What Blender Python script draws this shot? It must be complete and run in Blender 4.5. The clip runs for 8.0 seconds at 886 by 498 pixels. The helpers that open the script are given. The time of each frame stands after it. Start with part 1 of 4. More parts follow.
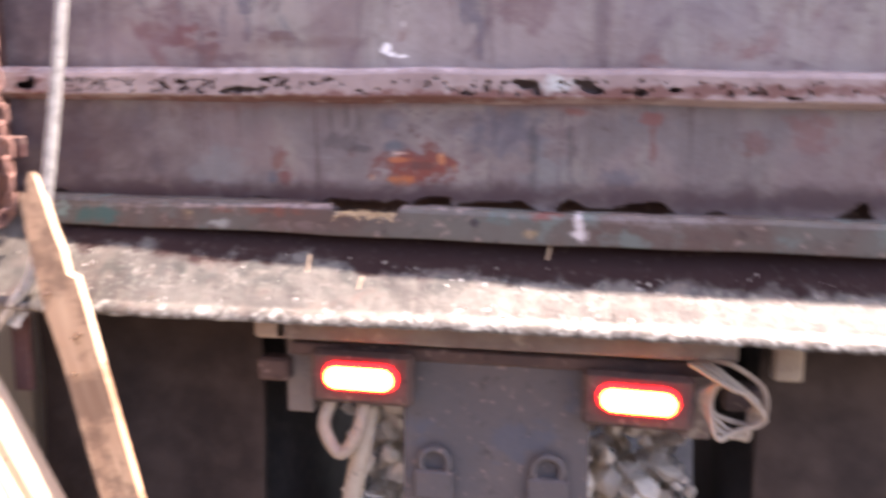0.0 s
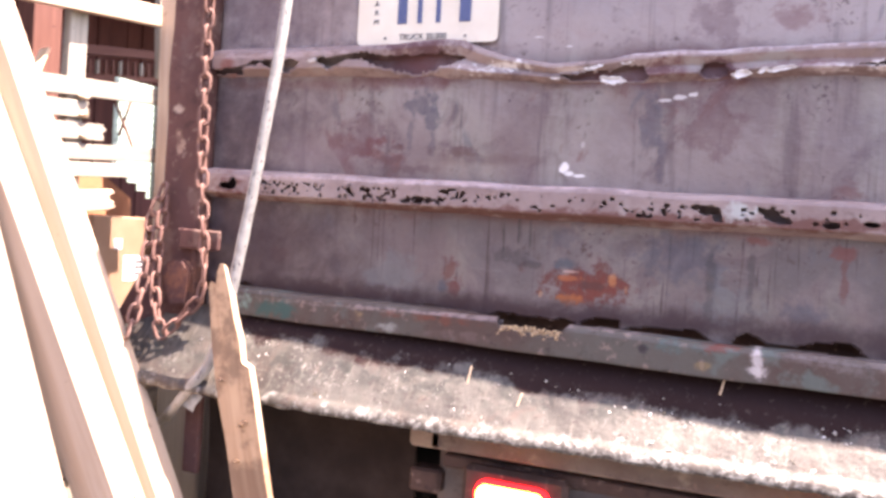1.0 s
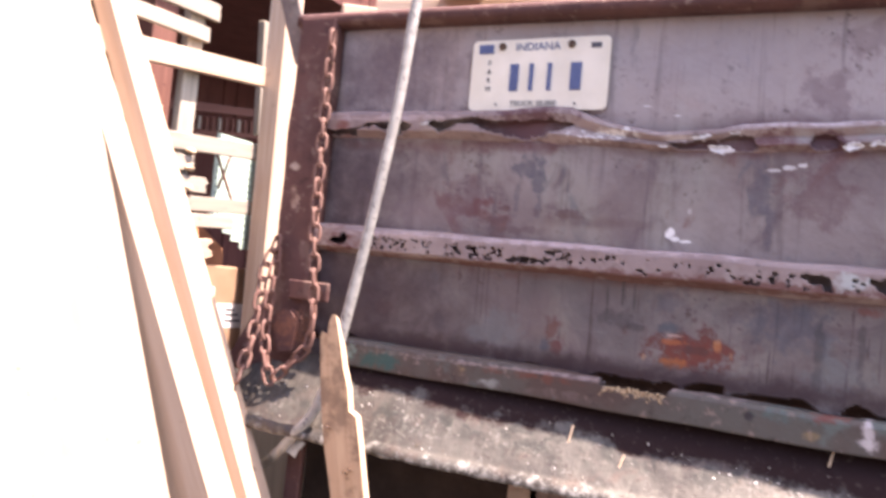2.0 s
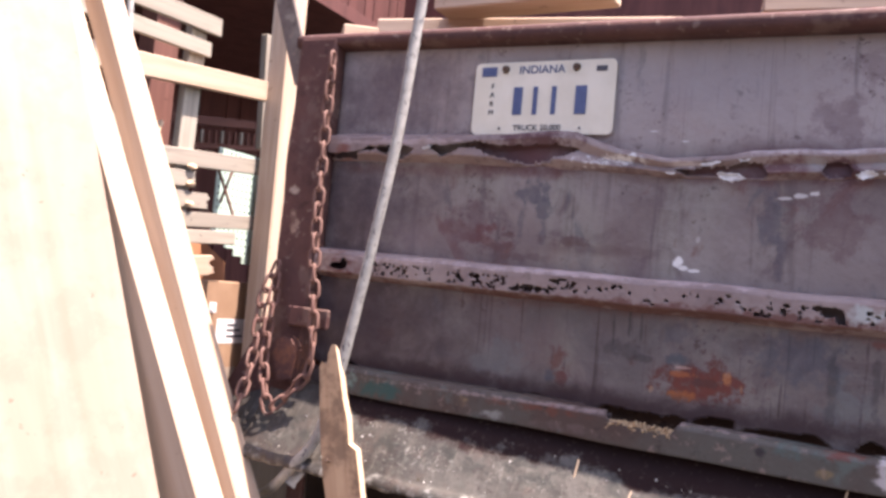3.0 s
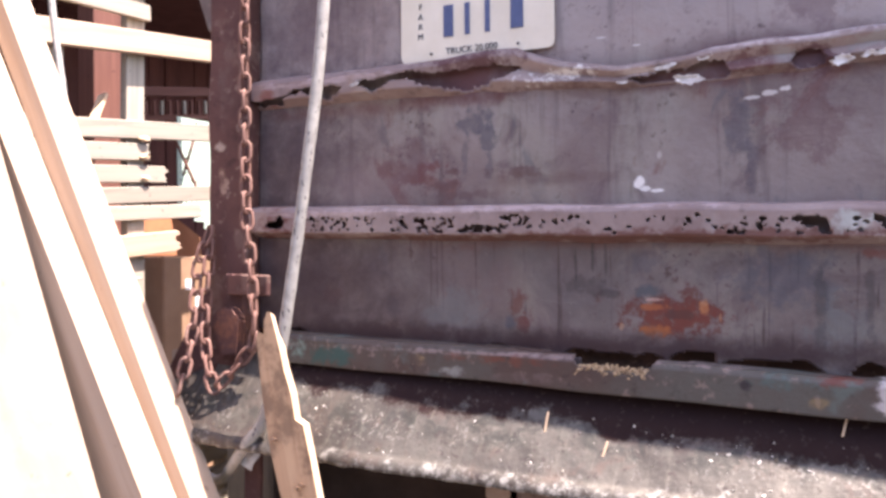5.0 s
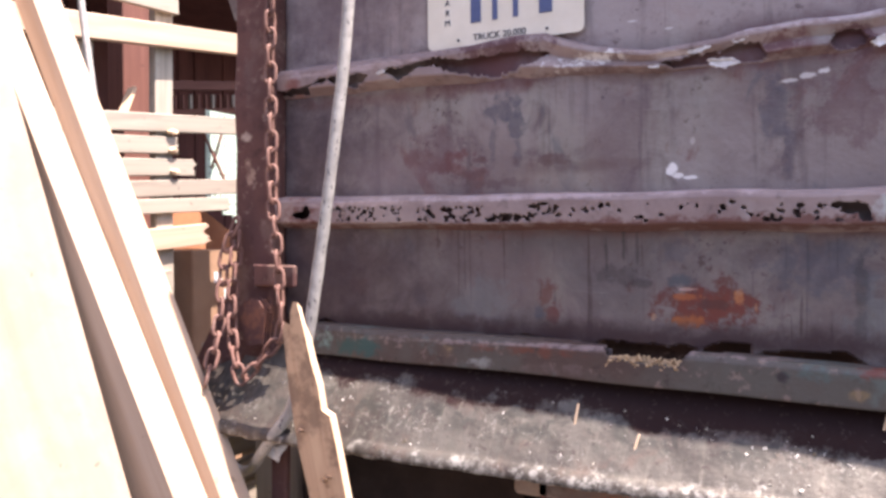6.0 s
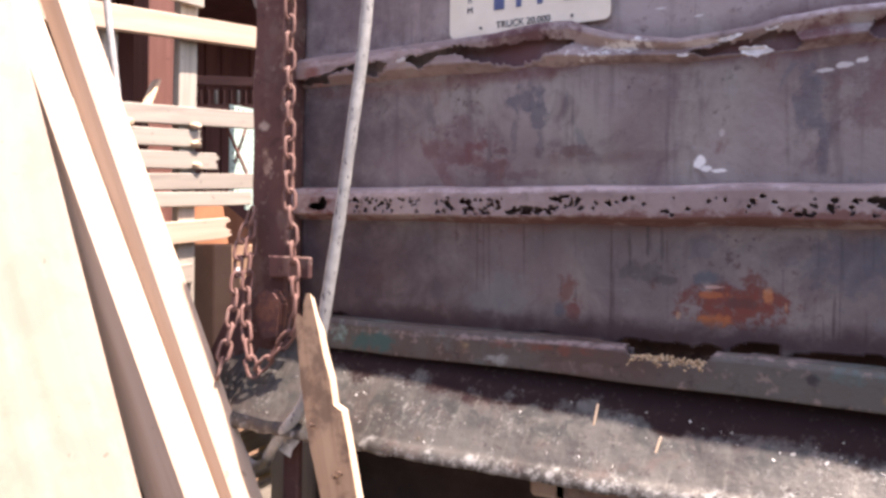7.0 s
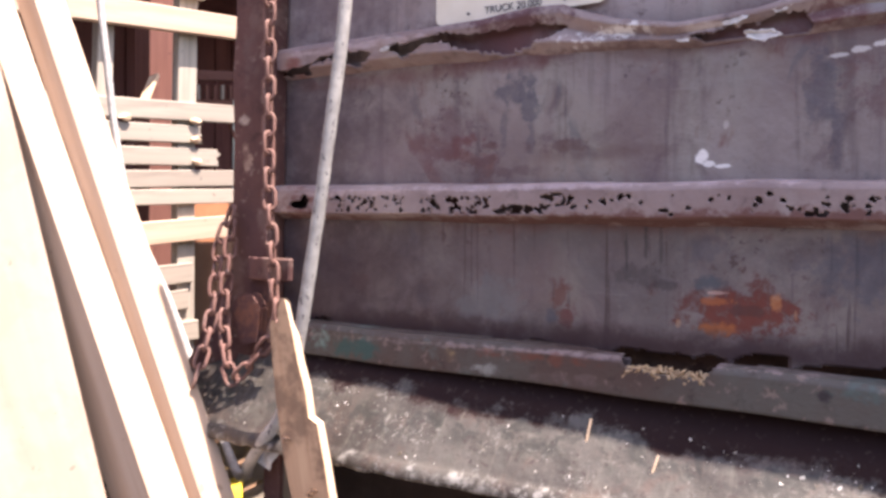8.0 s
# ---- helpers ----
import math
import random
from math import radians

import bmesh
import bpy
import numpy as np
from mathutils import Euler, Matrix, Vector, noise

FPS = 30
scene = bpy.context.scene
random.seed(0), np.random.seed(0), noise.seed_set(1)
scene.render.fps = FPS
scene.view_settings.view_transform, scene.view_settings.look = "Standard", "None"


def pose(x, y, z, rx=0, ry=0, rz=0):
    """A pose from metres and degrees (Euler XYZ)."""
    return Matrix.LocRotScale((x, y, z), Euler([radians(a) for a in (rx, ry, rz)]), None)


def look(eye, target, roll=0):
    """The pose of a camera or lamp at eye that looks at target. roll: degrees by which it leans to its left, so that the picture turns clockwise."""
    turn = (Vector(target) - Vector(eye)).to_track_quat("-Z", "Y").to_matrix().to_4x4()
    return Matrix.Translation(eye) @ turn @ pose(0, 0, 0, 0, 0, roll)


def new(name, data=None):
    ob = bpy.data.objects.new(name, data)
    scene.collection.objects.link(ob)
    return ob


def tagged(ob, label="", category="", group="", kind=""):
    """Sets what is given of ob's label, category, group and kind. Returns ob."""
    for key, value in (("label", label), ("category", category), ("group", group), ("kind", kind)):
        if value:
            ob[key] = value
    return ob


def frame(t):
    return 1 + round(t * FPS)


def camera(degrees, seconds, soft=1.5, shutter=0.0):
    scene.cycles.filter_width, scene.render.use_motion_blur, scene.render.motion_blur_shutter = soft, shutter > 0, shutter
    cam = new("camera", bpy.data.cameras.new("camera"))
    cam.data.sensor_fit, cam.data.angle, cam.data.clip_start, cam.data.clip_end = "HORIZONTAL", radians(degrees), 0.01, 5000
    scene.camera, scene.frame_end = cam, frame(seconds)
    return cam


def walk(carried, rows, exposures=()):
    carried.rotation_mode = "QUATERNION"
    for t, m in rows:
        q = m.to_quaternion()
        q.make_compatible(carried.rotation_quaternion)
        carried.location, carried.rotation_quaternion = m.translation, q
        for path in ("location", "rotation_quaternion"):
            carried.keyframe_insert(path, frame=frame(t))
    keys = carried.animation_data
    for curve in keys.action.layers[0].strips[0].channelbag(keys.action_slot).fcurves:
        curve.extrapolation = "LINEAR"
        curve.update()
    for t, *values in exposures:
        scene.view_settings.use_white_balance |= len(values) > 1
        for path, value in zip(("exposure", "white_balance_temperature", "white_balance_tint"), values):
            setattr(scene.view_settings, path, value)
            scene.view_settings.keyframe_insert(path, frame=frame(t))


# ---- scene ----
EXPOSURE = 1.80
cam = camera(54.9, 8.0, 3.0, 0.5)
PATH = [
    (0, (0.384, -1.595, 1.426), (0.036, 0.351, 1.124), -0.7),
    (0.2, (0.395, -1.584, 1.418), (-0.119, 0.332, 1.158), 1.7),
    (0.5, (0.404, -1.575, 1.412), (-0.29, 0.296, 1.275), 3.3),
    (0.7, (0.398, -1.576, 1.412), (-0.4, 0.256, 1.334), 3.2),
    (1, (0.379, -1.586, 1.413), (-0.35, 0.276, 1.387), 3.0),
    (1.2, (0.37, -1.6, 1.431), (-0.349, 0.267, 1.418), 1.6),
    (1.5, (0.359, -1.624, 1.462), (-0.401, 0.225, 1.421), -0.2),
    (1.8, (0.343, -1.646, 1.435), (-0.523, 0.156, 1.464), 2.6),
    (2, (0.329, -1.664, 1.407), (-0.551, 0.129, 1.506), 5.1),
    (2.2, (0.317, -1.679, 1.393), (-0.583, 0.103, 1.521), 5.9),
    (3.3, (0.314, -1.551, 1.467), (-0.584, 0.234, 1.554), 4.4),
    (3.5, (0.334, -1.5, 1.438), (-0.588, 0.273, 1.502), 3.2),
    (3.7, (0.337, -1.501, 1.44), (-0.568, 0.281, 1.496), 2.0),
    (4, (0.339, -1.504, 1.445), (-0.584, 0.269, 1.524), 0.8),
    (4.5, (0.345, -1.461, 1.448), (-0.542, 0.332, 1.481), -0.4),
    (6, (0.335, -1.4, 1.436), (-0.626, 0.354, 1.43), -0.7),
    (6.5, (0.324, -1.394, 1.432), (-0.659, 0.347, 1.446), -0.4),
    (7, (0.326, -1.357, 1.419), (-0.687, 0.368, 1.419), 0.3),
    (7.5, (0.315, -1.326, 1.419), (-0.726, 0.382, 1.412), 0.5),
    (8, (0.328, -1.241, 1.428), (-0.728, 0.458, 1.419), 0.3),
]
walk(cam, [(t, look(eye, target, roll)) for t, eye, target, roll in PATH],
     exposures=[(t, EXPOSURE + e, 7350 if t < 2.5 else 7050, 30 if t < 2.5 else 27) for t, e in ((0.0, 1.45), (0.5, 1.5), (1.0, 1.4), (2.0, 1.0), (2.6, 0.7), (3.5, 0.3), (4.0, 0.7), (4.5, 0.85), (6.0, 0.65), (7.0, 0.55), (8.0, 0.60))])

# ---- world and sun ----
SUN = Vector((0.36, 0.012, 0.93)).normalized()
world = bpy.data.worlds.new("sky")
scene.world = world
world.use_nodes = True
wn = world.node_tree.nodes
sky = wn.new("ShaderNodeTexSky")
sky.sky_type = 'NISHITA'
sky.sun_disc = False
sky.sun_elevation = math.asin(SUN.z)
sky.sun_rotation = math.atan2(SUN.x, SUN.y)
sky.air_density, sky.dust_density = 1.0, 1.5
wn["Background"].inputs[1].default_value = 0.112
world.node_tree.links.new(sky.outputs[0], wn["Background"].inputs[0])
sun = new("sun", bpy.data.lights.new("sun", 'SUN'))
sun.data.energy, sun.data.angle, sun.data.color = 4.3, radians(0.5), (1.0, 0.97, 0.93)
sun.matrix_world = look(SUN * 20, (0, 0, 0))


# ---- materials ----
class Mat:
    """A small builder for node materials."""

    def __init__(self, name):
        self.m = bpy.data.materials.new(name)
        self.m.use_nodes = True
        self.t = self.m.node_tree
        self.bsdf = self.t.nodes["Principled BSDF"]
        geo = self.t.nodes.new("ShaderNodeNewGeometry")
        self.pos = geo.outputs["Position"]

    def link(self, a, b):
        self.t.links.new(a, b)

    def put(self, socket, v):
        if hasattr(v, "node"):
            self.link(v, socket)
        elif isinstance(v, (tuple, list)) and len(v) == 3 and socket.type == 'RGBA':
            socket.default_value = (*v, 1)
        else:
            socket.default_value = v

    def math(self, op, a, b=0.0, clamp=False):
        n = self.t.nodes.new("ShaderNodeMath")
        n.operation, n.use_clamp = op, clamp
        self.put(n.inputs[0], a)
        self.put(n.inputs[1], b)
        return n.outputs[0]

    def coords(self, scale=(1, 1, 1), obj=False, turn=(0, 0, 0)):
        src = self.pos
        if obj:
            src = self.t.nodes.new("ShaderNodeTexCoord").outputs["Object"]
        n = self.t.nodes.new("ShaderNodeMapping")
        n.inputs["Scale"].default_value = scale
        n.inputs["Rotation"].default_value = turn
        self.link(src, n.inputs["Vector"])
        return n.outputs[0]

    def noise(self, scale, detail=4, rough=0.55, vec=None, distort=0.0):
        n = self.t.nodes.new("ShaderNodeTexNoise")
        n.inputs["Scale"].default_value, n.inputs["Detail"].default_value = scale, detail
        n.inputs["Roughness"].default_value, n.inputs["Distortion"].default_value = rough, distort
        self.link(vec if vec is not None else self.pos, n.inputs["Vector"])
        return n.outputs[0]

    def cells(self, scale, vec=None, feature='F1'):
        n = self.t.nodes.new("ShaderNodeTexVoronoi")
        n.feature = feature
        n.inputs["Scale"].default_value = scale
        self.link(vec if vec is not None else self.pos, n.inputs["Vector"])
        return n.outputs["Distance"]

    def ramp(self, v, lo, hi):
        n = self.t.nodes.new("ShaderNodeMapRange")
        n.interpolation_type = 'SMOOTHSTEP'
        n.inputs["From Min"].default_value, n.inputs["From Max"].default_value = lo, hi
        self.put(n.inputs["Value"], v)
        return n.outputs[0]

    def mix(self, f, a, b):
        n = self.t.nodes.new("ShaderNodeMix")
        n.data_type = 'RGBA'
        self.put(n.inputs["Factor"], f)
        self.put(n.inputs[6], a)
        self.put(n.inputs[7], b)
        return n.outputs[2]

    def chance(self):
        return self.t.nodes.new("ShaderNodeObjectInfo").outputs["Random"]

    def axis(self, i):
        n = self.t.nodes.new("ShaderNodeSeparateXYZ")
        self.link(self.pos, n.inputs[0])
        return n.outputs[i]

    def spot(self, x, z, rx, rz, edge=0.14, rough=0.75, scale=34):
        """A patch of ragged outline round (x, z) on the tailgate, for stain, painted shade and highlight alike."""
        dx = self.math('DIVIDE', self.math('SUBTRACT', self.axis(0), x), rx)
        dz = self.math('DIVIDE', self.math('SUBTRACT', self.axis(2), z), rz)
        r = self.math('SQRT', self.math('ADD', self.math('MULTIPLY', dx, dx), self.math('MULTIPLY', dz, dz)))
        r = self.math('ADD', r, self.math('MULTIPLY', self.math('SUBTRACT', self.noise(scale, 6, 0.72, None, 0.2), 0.5), rough * 6))
        return self.math('SUBTRACT', 1.0, self.ramp(r, 0.8 - edge, 0.8 + edge))

    def done(self, color, rough=0.7, metal=0.0, bump=None, depth=0.002, spec=0.4):
        self.put(self.bsdf.inputs["Base Color"], color)
        self.put(self.bsdf.inputs["Roughness"], rough)
        self.put(self.bsdf.inputs["Metallic"], metal)
        self.bsdf.inputs["Specular IOR Level"].default_value = spec
        if bump is not None:
            b = self.t.nodes.new("ShaderNodeBump")
            b.inputs["Strength"].default_value = 1.0
            b.inputs["Distance"].default_value = depth
            self.link(bump, b.inputs["Height"])
            self.link(b.outputs[0], self.bsdf.inputs["Normal"])
        return self.m


def tailgate_paint():
    """Faded mauve-grey paint over primer: cloudy wear, thin vertical runs, clusters of rust pricks."""
    s = Mat("old_tailgate_paint")
    big = s.noise(2.6, 5, 0.6, None, 0.8)
    mid = s.noise(9, 6, 0.66, None, 0.9)
    fine = s.noise(44, 6, 0.7)
    c = s.mix(s.ramp(big, 0.34, 0.66), (0.136, 0.100, 0.092), (0.215, 0.182, 0.166))
    # pale olive wash where the top coat has chalked
    wash = s.noise(1.0, 5, 0.62, s.coords((7, 7, 2.2)), 0.6)
    c = s.mix(s.math('MULTIPLY', s.ramp(wash, 0.46, 0.70), 0.75), c, (0.225, 0.209, 0.174))
    c = s.mix(s.math('MULTIPLY', s.ramp(mid, 0.50, 0.70), 0.7), c, (0.080, 0.048, 0.050))
    c = s.mix(s.math('MULTIPLY', s.ramp(s.noise(6, 6, 0.7, None, 1.4), 0.55, 0.68), 0.7), c, (0.125, 0.050, 0.040))
    # top panel lightened: hazy glare put into its paint
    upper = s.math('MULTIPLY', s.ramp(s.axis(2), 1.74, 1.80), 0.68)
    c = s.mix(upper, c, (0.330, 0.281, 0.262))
    lower = s.math('SUBTRACT', 1.0, s.ramp(s.axis(2), 1.44, 1.50))
    c = s.mix(s.math('MULTIPLY', s.math('MULTIPLY', s.ramp(s.noise(5, 5, 0.65, None, 0.8), 0.40, 0.62), lower), 0.8), c, (0.094, 0.086, 0.080))
    c = s.mix(s.math('MULTIPLY', lower, 0.34), c, (0.058, 0.038, 0.035))
    # slate-blue remains of an older coat
    c = s.mix(s.math('MULTIPLY', s.ramp(s.noise(1.0, 5, 0.66, s.coords((13, 13, 6)), 0.7), 0.60, 0.70), 0.55), c, (0.072, 0.076, 0.082))
    # runs of rusty water: broad soft ones, and thin dark ones that fade downwards
    c = s.mix(s.math('MULTIPLY', s.ramp(s.noise(1.0, 4, 0.6, s.coords((30, 30, 2.2))), 0.56, 0.72), 0.5), c, (0.062, 0.040, 0.040))
    gate = s.ramp(s.noise(4.5, 4, 0.6), 0.44, 0.58)
    thin = s.math('MULTIPLY', s.ramp(s.noise(1.0, 3, 0.55, s.coords((120, 120, 3.4)), 0.2), 0.60, 0.66), gate)
    c = s.mix(s.math('MULTIPLY', s.math('MULTIPLY', thin, s.math('ADD', 0.25, s.math('MULTIPLY', lower, 0.6))), 0.9), c, (0.040, 0.022, 0.021))
    # clusters of rust pricks and short scratches
    prick = s.math('MULTIPLY', s.ramp(s.noise(95, 4, 0.66, None, 0.4), 0.57, 0.63), s.ramp(s.noise(6, 4, 0.65), 0.50, 0.64))
    c = s.mix(s.math('MULTIPLY', prick, 0.8), c, (0.050, 0.026, 0.024))
    scratch = s.math('MULTIPLY', s.ramp(s.noise(1.0, 3, 0.6, s.coords((9, 9, 190), turn=(0, 0.5, 0))), 0.66, 0.70), s.ramp(s.noise(3.5, 3), 0.52, 0.62))
    c = s.mix(s.math('MULTIPLY', scratch, 0.5), c, (0.27, 0.245, 0.235))
    c = s.mix(s.math('MULTIPLY', s.ramp(fine, 0.56, 0.74), 0.35), c, (0.075, 0.052, 0.052))
    c = s.mix(s.math('MULTIPLY', s.ramp(s.noise(150, 4, 0.7), 0.60, 0.72), 0.22), c, (0.27, 0.24, 0.23))
    body = s.math('ADD', 0.80, s.math('MULTIPLY', s.math('SUBTRACT', fine, 0.5), 1.0), True)
    for x, z, rx, rz, col, amt in TAILGATE_STAINS_AND_SHADE:
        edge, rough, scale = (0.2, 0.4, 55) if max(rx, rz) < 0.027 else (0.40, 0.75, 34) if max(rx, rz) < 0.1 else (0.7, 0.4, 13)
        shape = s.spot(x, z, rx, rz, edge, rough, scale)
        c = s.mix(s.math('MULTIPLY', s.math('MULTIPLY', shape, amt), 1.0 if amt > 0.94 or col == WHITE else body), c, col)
    h = s.math('ADD', s.math('MULTIPLY', fine, 0.5), s.math('MULTIPLY', s.noise(11, 5), 1.4))
    return s.done(c, s.math('ADD', 0.36, s.math('MULTIPLY', mid, 0.35)), 0.0, h, 0.0022, 0.5)


BLUE, RUST, DARK, WHITE, MAROON = ((0.032, 0.042, 0.062), (0.092, 0.021, 0.014), (0.022, 0.017, 0.019),
                                           (0.64, 0.62, 0.58), (0.085, 0.030, 0.030))
TAILGATE_STAINS_AND_SHADE = [
    (-0.305, 1.680, 0.040, 0.024, (0.046, 0.048, 0.062), 0.8), (-0.278, 1.648, 0.024, 0.026, (0.046, 0.048, 0.062), 0.8), (-0.325, 1.622, 0.008, 0.044, (0.052, 0.050, 0.060), 0.6), (-0.275, 1.600, 0.007, 0.032, (0.052, 0.050, 0.060), 0.6), (-0.497, 1.606, 0.014, 0.028, (0.105, 0.036, 0.034), 0.9), (-0.445, 1.585, 0.044, 0.015, (0.105, 0.036, 0.034), 0.95), (-0.395, 1.604, 0.032, 0.012, (0.105, 0.036, 0.034), 0.95), (-0.355, 1.592, 0.022, 0.007, (0.080, 0.036, 0.036), 0.9), (-0.372, 1.566, 0.036, 0.009, (0.080, 0.038, 0.038), 0.9), (-0.315, 1.548, 0.060, 0.008, (0.075, 0.038, 0.038), 0.8), (-0.472, 1.566, 0.010, 0.022, (0.105, 0.036, 0.034), 0.8), 
    (-0.20, 1.55, 0.10, 0.030, (0.24, 0.19, 0.15), 0.5), (0.155, 1.640, 0.024, 0.060, (0.050, 0.050, 0.064), 0.7), (0.175, 1.590, 0.010, 0.050, (0.045, 0.042, 0.055), 0.6), (0.26, 1.64, 0.06, 0.06, MAROON, 0.6), (-0.44, 1.61, 0.05, 0.06, MAROON, 0.6), (-0.22, 1.585, 0.05, 0.012, (0.07, 0.03, 0.026), 0.8), (-0.15, 1.57, 0.10, 0.012, (0.08, 0.04, 0.032), 0.7),
    (0.265, 1.826, 0.050, 0.045, (0.120, 0.072, 0.076), 0.7), (0.39, 1.822, 0.045, 0.024, (0.13, 0.050, 0.048), 0.7), (0.33, 1.92, 0.07, 0.04, MAROON, 0.4),
    (0.045, 1.336, 0.086, 0.042, (0.082, 0.020, 0.014), 1.0), (0.055, 1.332, 0.070, 0.030, (0.120, 0.025, 0.013), 0.96), (0.018, 1.350, 0.026, 0.007, (0.30, 0.085, 0.02), 0.75), (0.098, 1.350, 0.010, 0.014, (0.42, 0.16, 0.05), 0.75),
    (0.015, 1.309, 0.030, 0.011, (0.30, 0.090, 0.018), 0.9), (-0.036, 1.316, 0.004, 0.007, (0.40, 0.22, 0.11), 0.5), (0.124, 1.336, 0.003, 0.007, (0.40, 0.22, 0.11), 0.5), (0.060, 1.338, 0.024, 0.010, (0.05, 0.018, 0.014), 0.8), (0.020, 1.362, 0.018, 0.003, (0.45, 0.30, 0.24), 0.7),
    # the near-black patch paints the dark of the recess behind the notch
    (0.006, 1.376, 0.028, 0.011, (0.060, 0.066, 0.072), 0.95), (-0.03, 1.252, 0.085, 0.022, (0.012, 0.009, 0.009), 1.0),
    (-0.222, 1.345, 0.020, 0.032, RUST, 0.9), (-0.212, 1.315, 0.014, 0.022, (0.095, 0.020, 0.018), 0.9), (-0.238, 1.318, 0.012, 0.016, BLUE, 0.7),
    (0.22, 1.40, 0.075, 0.050, BLUE, 0.55), (0.30, 1.32, 0.055, 0.05, (0.115, 0.125, 0.125), 0.6), (-0.62, 1.36, 0.025, 0.02, RUST, 0.8),
    (-0.48, 1.34, 0.018, 0.024, BLUE, 0.55), (0.342, 1.436, 0.030, 0.008, (0.13, 0.035, 0.025), 0.9), (0.486, 1.420, 0.022, 0.018, (0.13, 0.034, 0.026), 0.9), (0.486, 1.370, 0.006, 0.045, (0.10, 0.030, 0.024), 0.8), (0.755, 1.395, 0.040, 0.045, (0.11, 0.034, 0.028), 0.6), (0.425, 1.318, 0.030, 0.022, (0.060, 0.060, 0.068), 0.8), (0.66, 1.37, 0.03, 0.02, RUST, 0.6), 
    (-0.004, 1.557, 0.0085, 0.012, WHITE, 1.0), (0.008, 1.546, 0.010, 0.005, WHITE, 0.9), (0.027, 1.542, 0.017, 0.0036, WHITE, 0.9), (0.176, 1.682, 0.016, 0.004, WHITE, 0.55), (0.200, 1.687, 0.013, 0.005, WHITE, 0.6), (0.224, 1.692, 0.009, 0.005, WHITE, 0.7),
    # large dark patches at the left end: dark paint plus the post's painted shade
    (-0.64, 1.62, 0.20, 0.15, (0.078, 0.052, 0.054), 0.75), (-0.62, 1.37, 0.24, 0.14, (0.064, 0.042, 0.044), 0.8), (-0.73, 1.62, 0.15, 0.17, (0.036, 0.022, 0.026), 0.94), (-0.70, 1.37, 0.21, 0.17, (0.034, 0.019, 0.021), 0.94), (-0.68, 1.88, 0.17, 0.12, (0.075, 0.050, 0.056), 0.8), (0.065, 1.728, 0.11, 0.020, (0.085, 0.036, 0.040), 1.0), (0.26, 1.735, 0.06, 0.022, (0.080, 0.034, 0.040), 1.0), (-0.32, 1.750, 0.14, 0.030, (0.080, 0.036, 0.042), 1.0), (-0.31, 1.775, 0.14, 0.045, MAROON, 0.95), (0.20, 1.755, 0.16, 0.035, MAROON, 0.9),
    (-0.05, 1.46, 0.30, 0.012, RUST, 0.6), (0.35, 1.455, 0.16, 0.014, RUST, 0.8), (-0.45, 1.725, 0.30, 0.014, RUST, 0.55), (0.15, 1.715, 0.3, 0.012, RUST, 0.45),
    (0.27, 1.35, 0.010, 0.09, DARK, 0.6), (0.34, 1.37, 0.008, 0.07, DARK, 0.6), (-0.10, 1.385, 0.030, 0.018, DARK, 0.6), (-0.055, 1.372, 0.022, 0.010, DARK, 0.6), (-0.115, 1.425, 0.003, 0.035, DARK, 0.8), (-0.085, 1.430, 0.003, 0.030, DARK, 0.8), (-0.062, 1.425, 0.003, 0.030, DARK, 0.7), (0.0, 1.42, 0.030, 0.020, (0.055, 0.056, 0.068), 0.6), (-0.35, 1.33, 0.06, 0.05, (0.12, 0.13, 0.13), 0.5),
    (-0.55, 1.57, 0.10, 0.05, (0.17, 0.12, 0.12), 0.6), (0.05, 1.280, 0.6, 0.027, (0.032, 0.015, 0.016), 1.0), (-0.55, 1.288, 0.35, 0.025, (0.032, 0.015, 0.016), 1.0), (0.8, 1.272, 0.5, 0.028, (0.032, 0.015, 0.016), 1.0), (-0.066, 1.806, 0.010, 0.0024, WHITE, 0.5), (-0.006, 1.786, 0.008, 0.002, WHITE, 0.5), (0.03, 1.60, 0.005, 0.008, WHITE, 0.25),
    (-0.62, 1.90, 0.14, 0.08, (0.09, 0.06, 0.065), 0.6), (0.05, 1.90, 0.16, 0.07, (0.20, 0.175, 0.18), 0.5), (0.55, 1.60, 0.12, 0.06, (0.11, 0.09, 0.095), 0.6), (0.70, 1.90, 0.15, 0.06, (0.10, 0.08, 0.085), 0.5),
]


def rust_coat(name, base, rusty, patch=(0.10, 0.115, 0.12), patch_amount=0.0, rough=0.7, grain=26, stains_and_light=()):
    """Rusted, scaled steel with remains of paint."""
    s = Mat(name)
    a, b = s.noise(6, 6, 0.65), s.noise(grain, 6, 0.7)
    c = s.mix(s.ramp(a, 0.35, 0.65), base, rusty)
    c = s.mix(s.math('MULTIPLY', s.ramp(b, 0.55, 0.72), 0.7), c, tuple(v * 0.42 for v in rusty))
    c = s.mix(s.math('MULTIPLY', s.ramp(s.noise(55, 4), 0.60, 0.70), 0.55), c, (0.22, 0.16, 0.13))
    if patch_amount:
        c = s.mix(s.math('MULTIPLY', s.ramp(s.noise(11, 5, 0.6), 0.56, 0.66), patch_amount), c, patch)
    for x, z, rx, rz, col, amt in stains_and_light:
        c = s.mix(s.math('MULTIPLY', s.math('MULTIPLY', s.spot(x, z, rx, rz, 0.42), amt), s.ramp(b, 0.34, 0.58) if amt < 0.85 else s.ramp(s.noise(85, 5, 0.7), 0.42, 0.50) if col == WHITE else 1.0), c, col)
    h = s.math('ADD', s.math('MULTIPLY', b, 0.7), s.math('MULTIPLY', s.noise(120, 4), 0.5))
    return s.done(c, s.math('ADD', rough - 0.12, s.math('MULTIPLY', b, 0.25)), 0.0, h, 0.0018, 0.3)


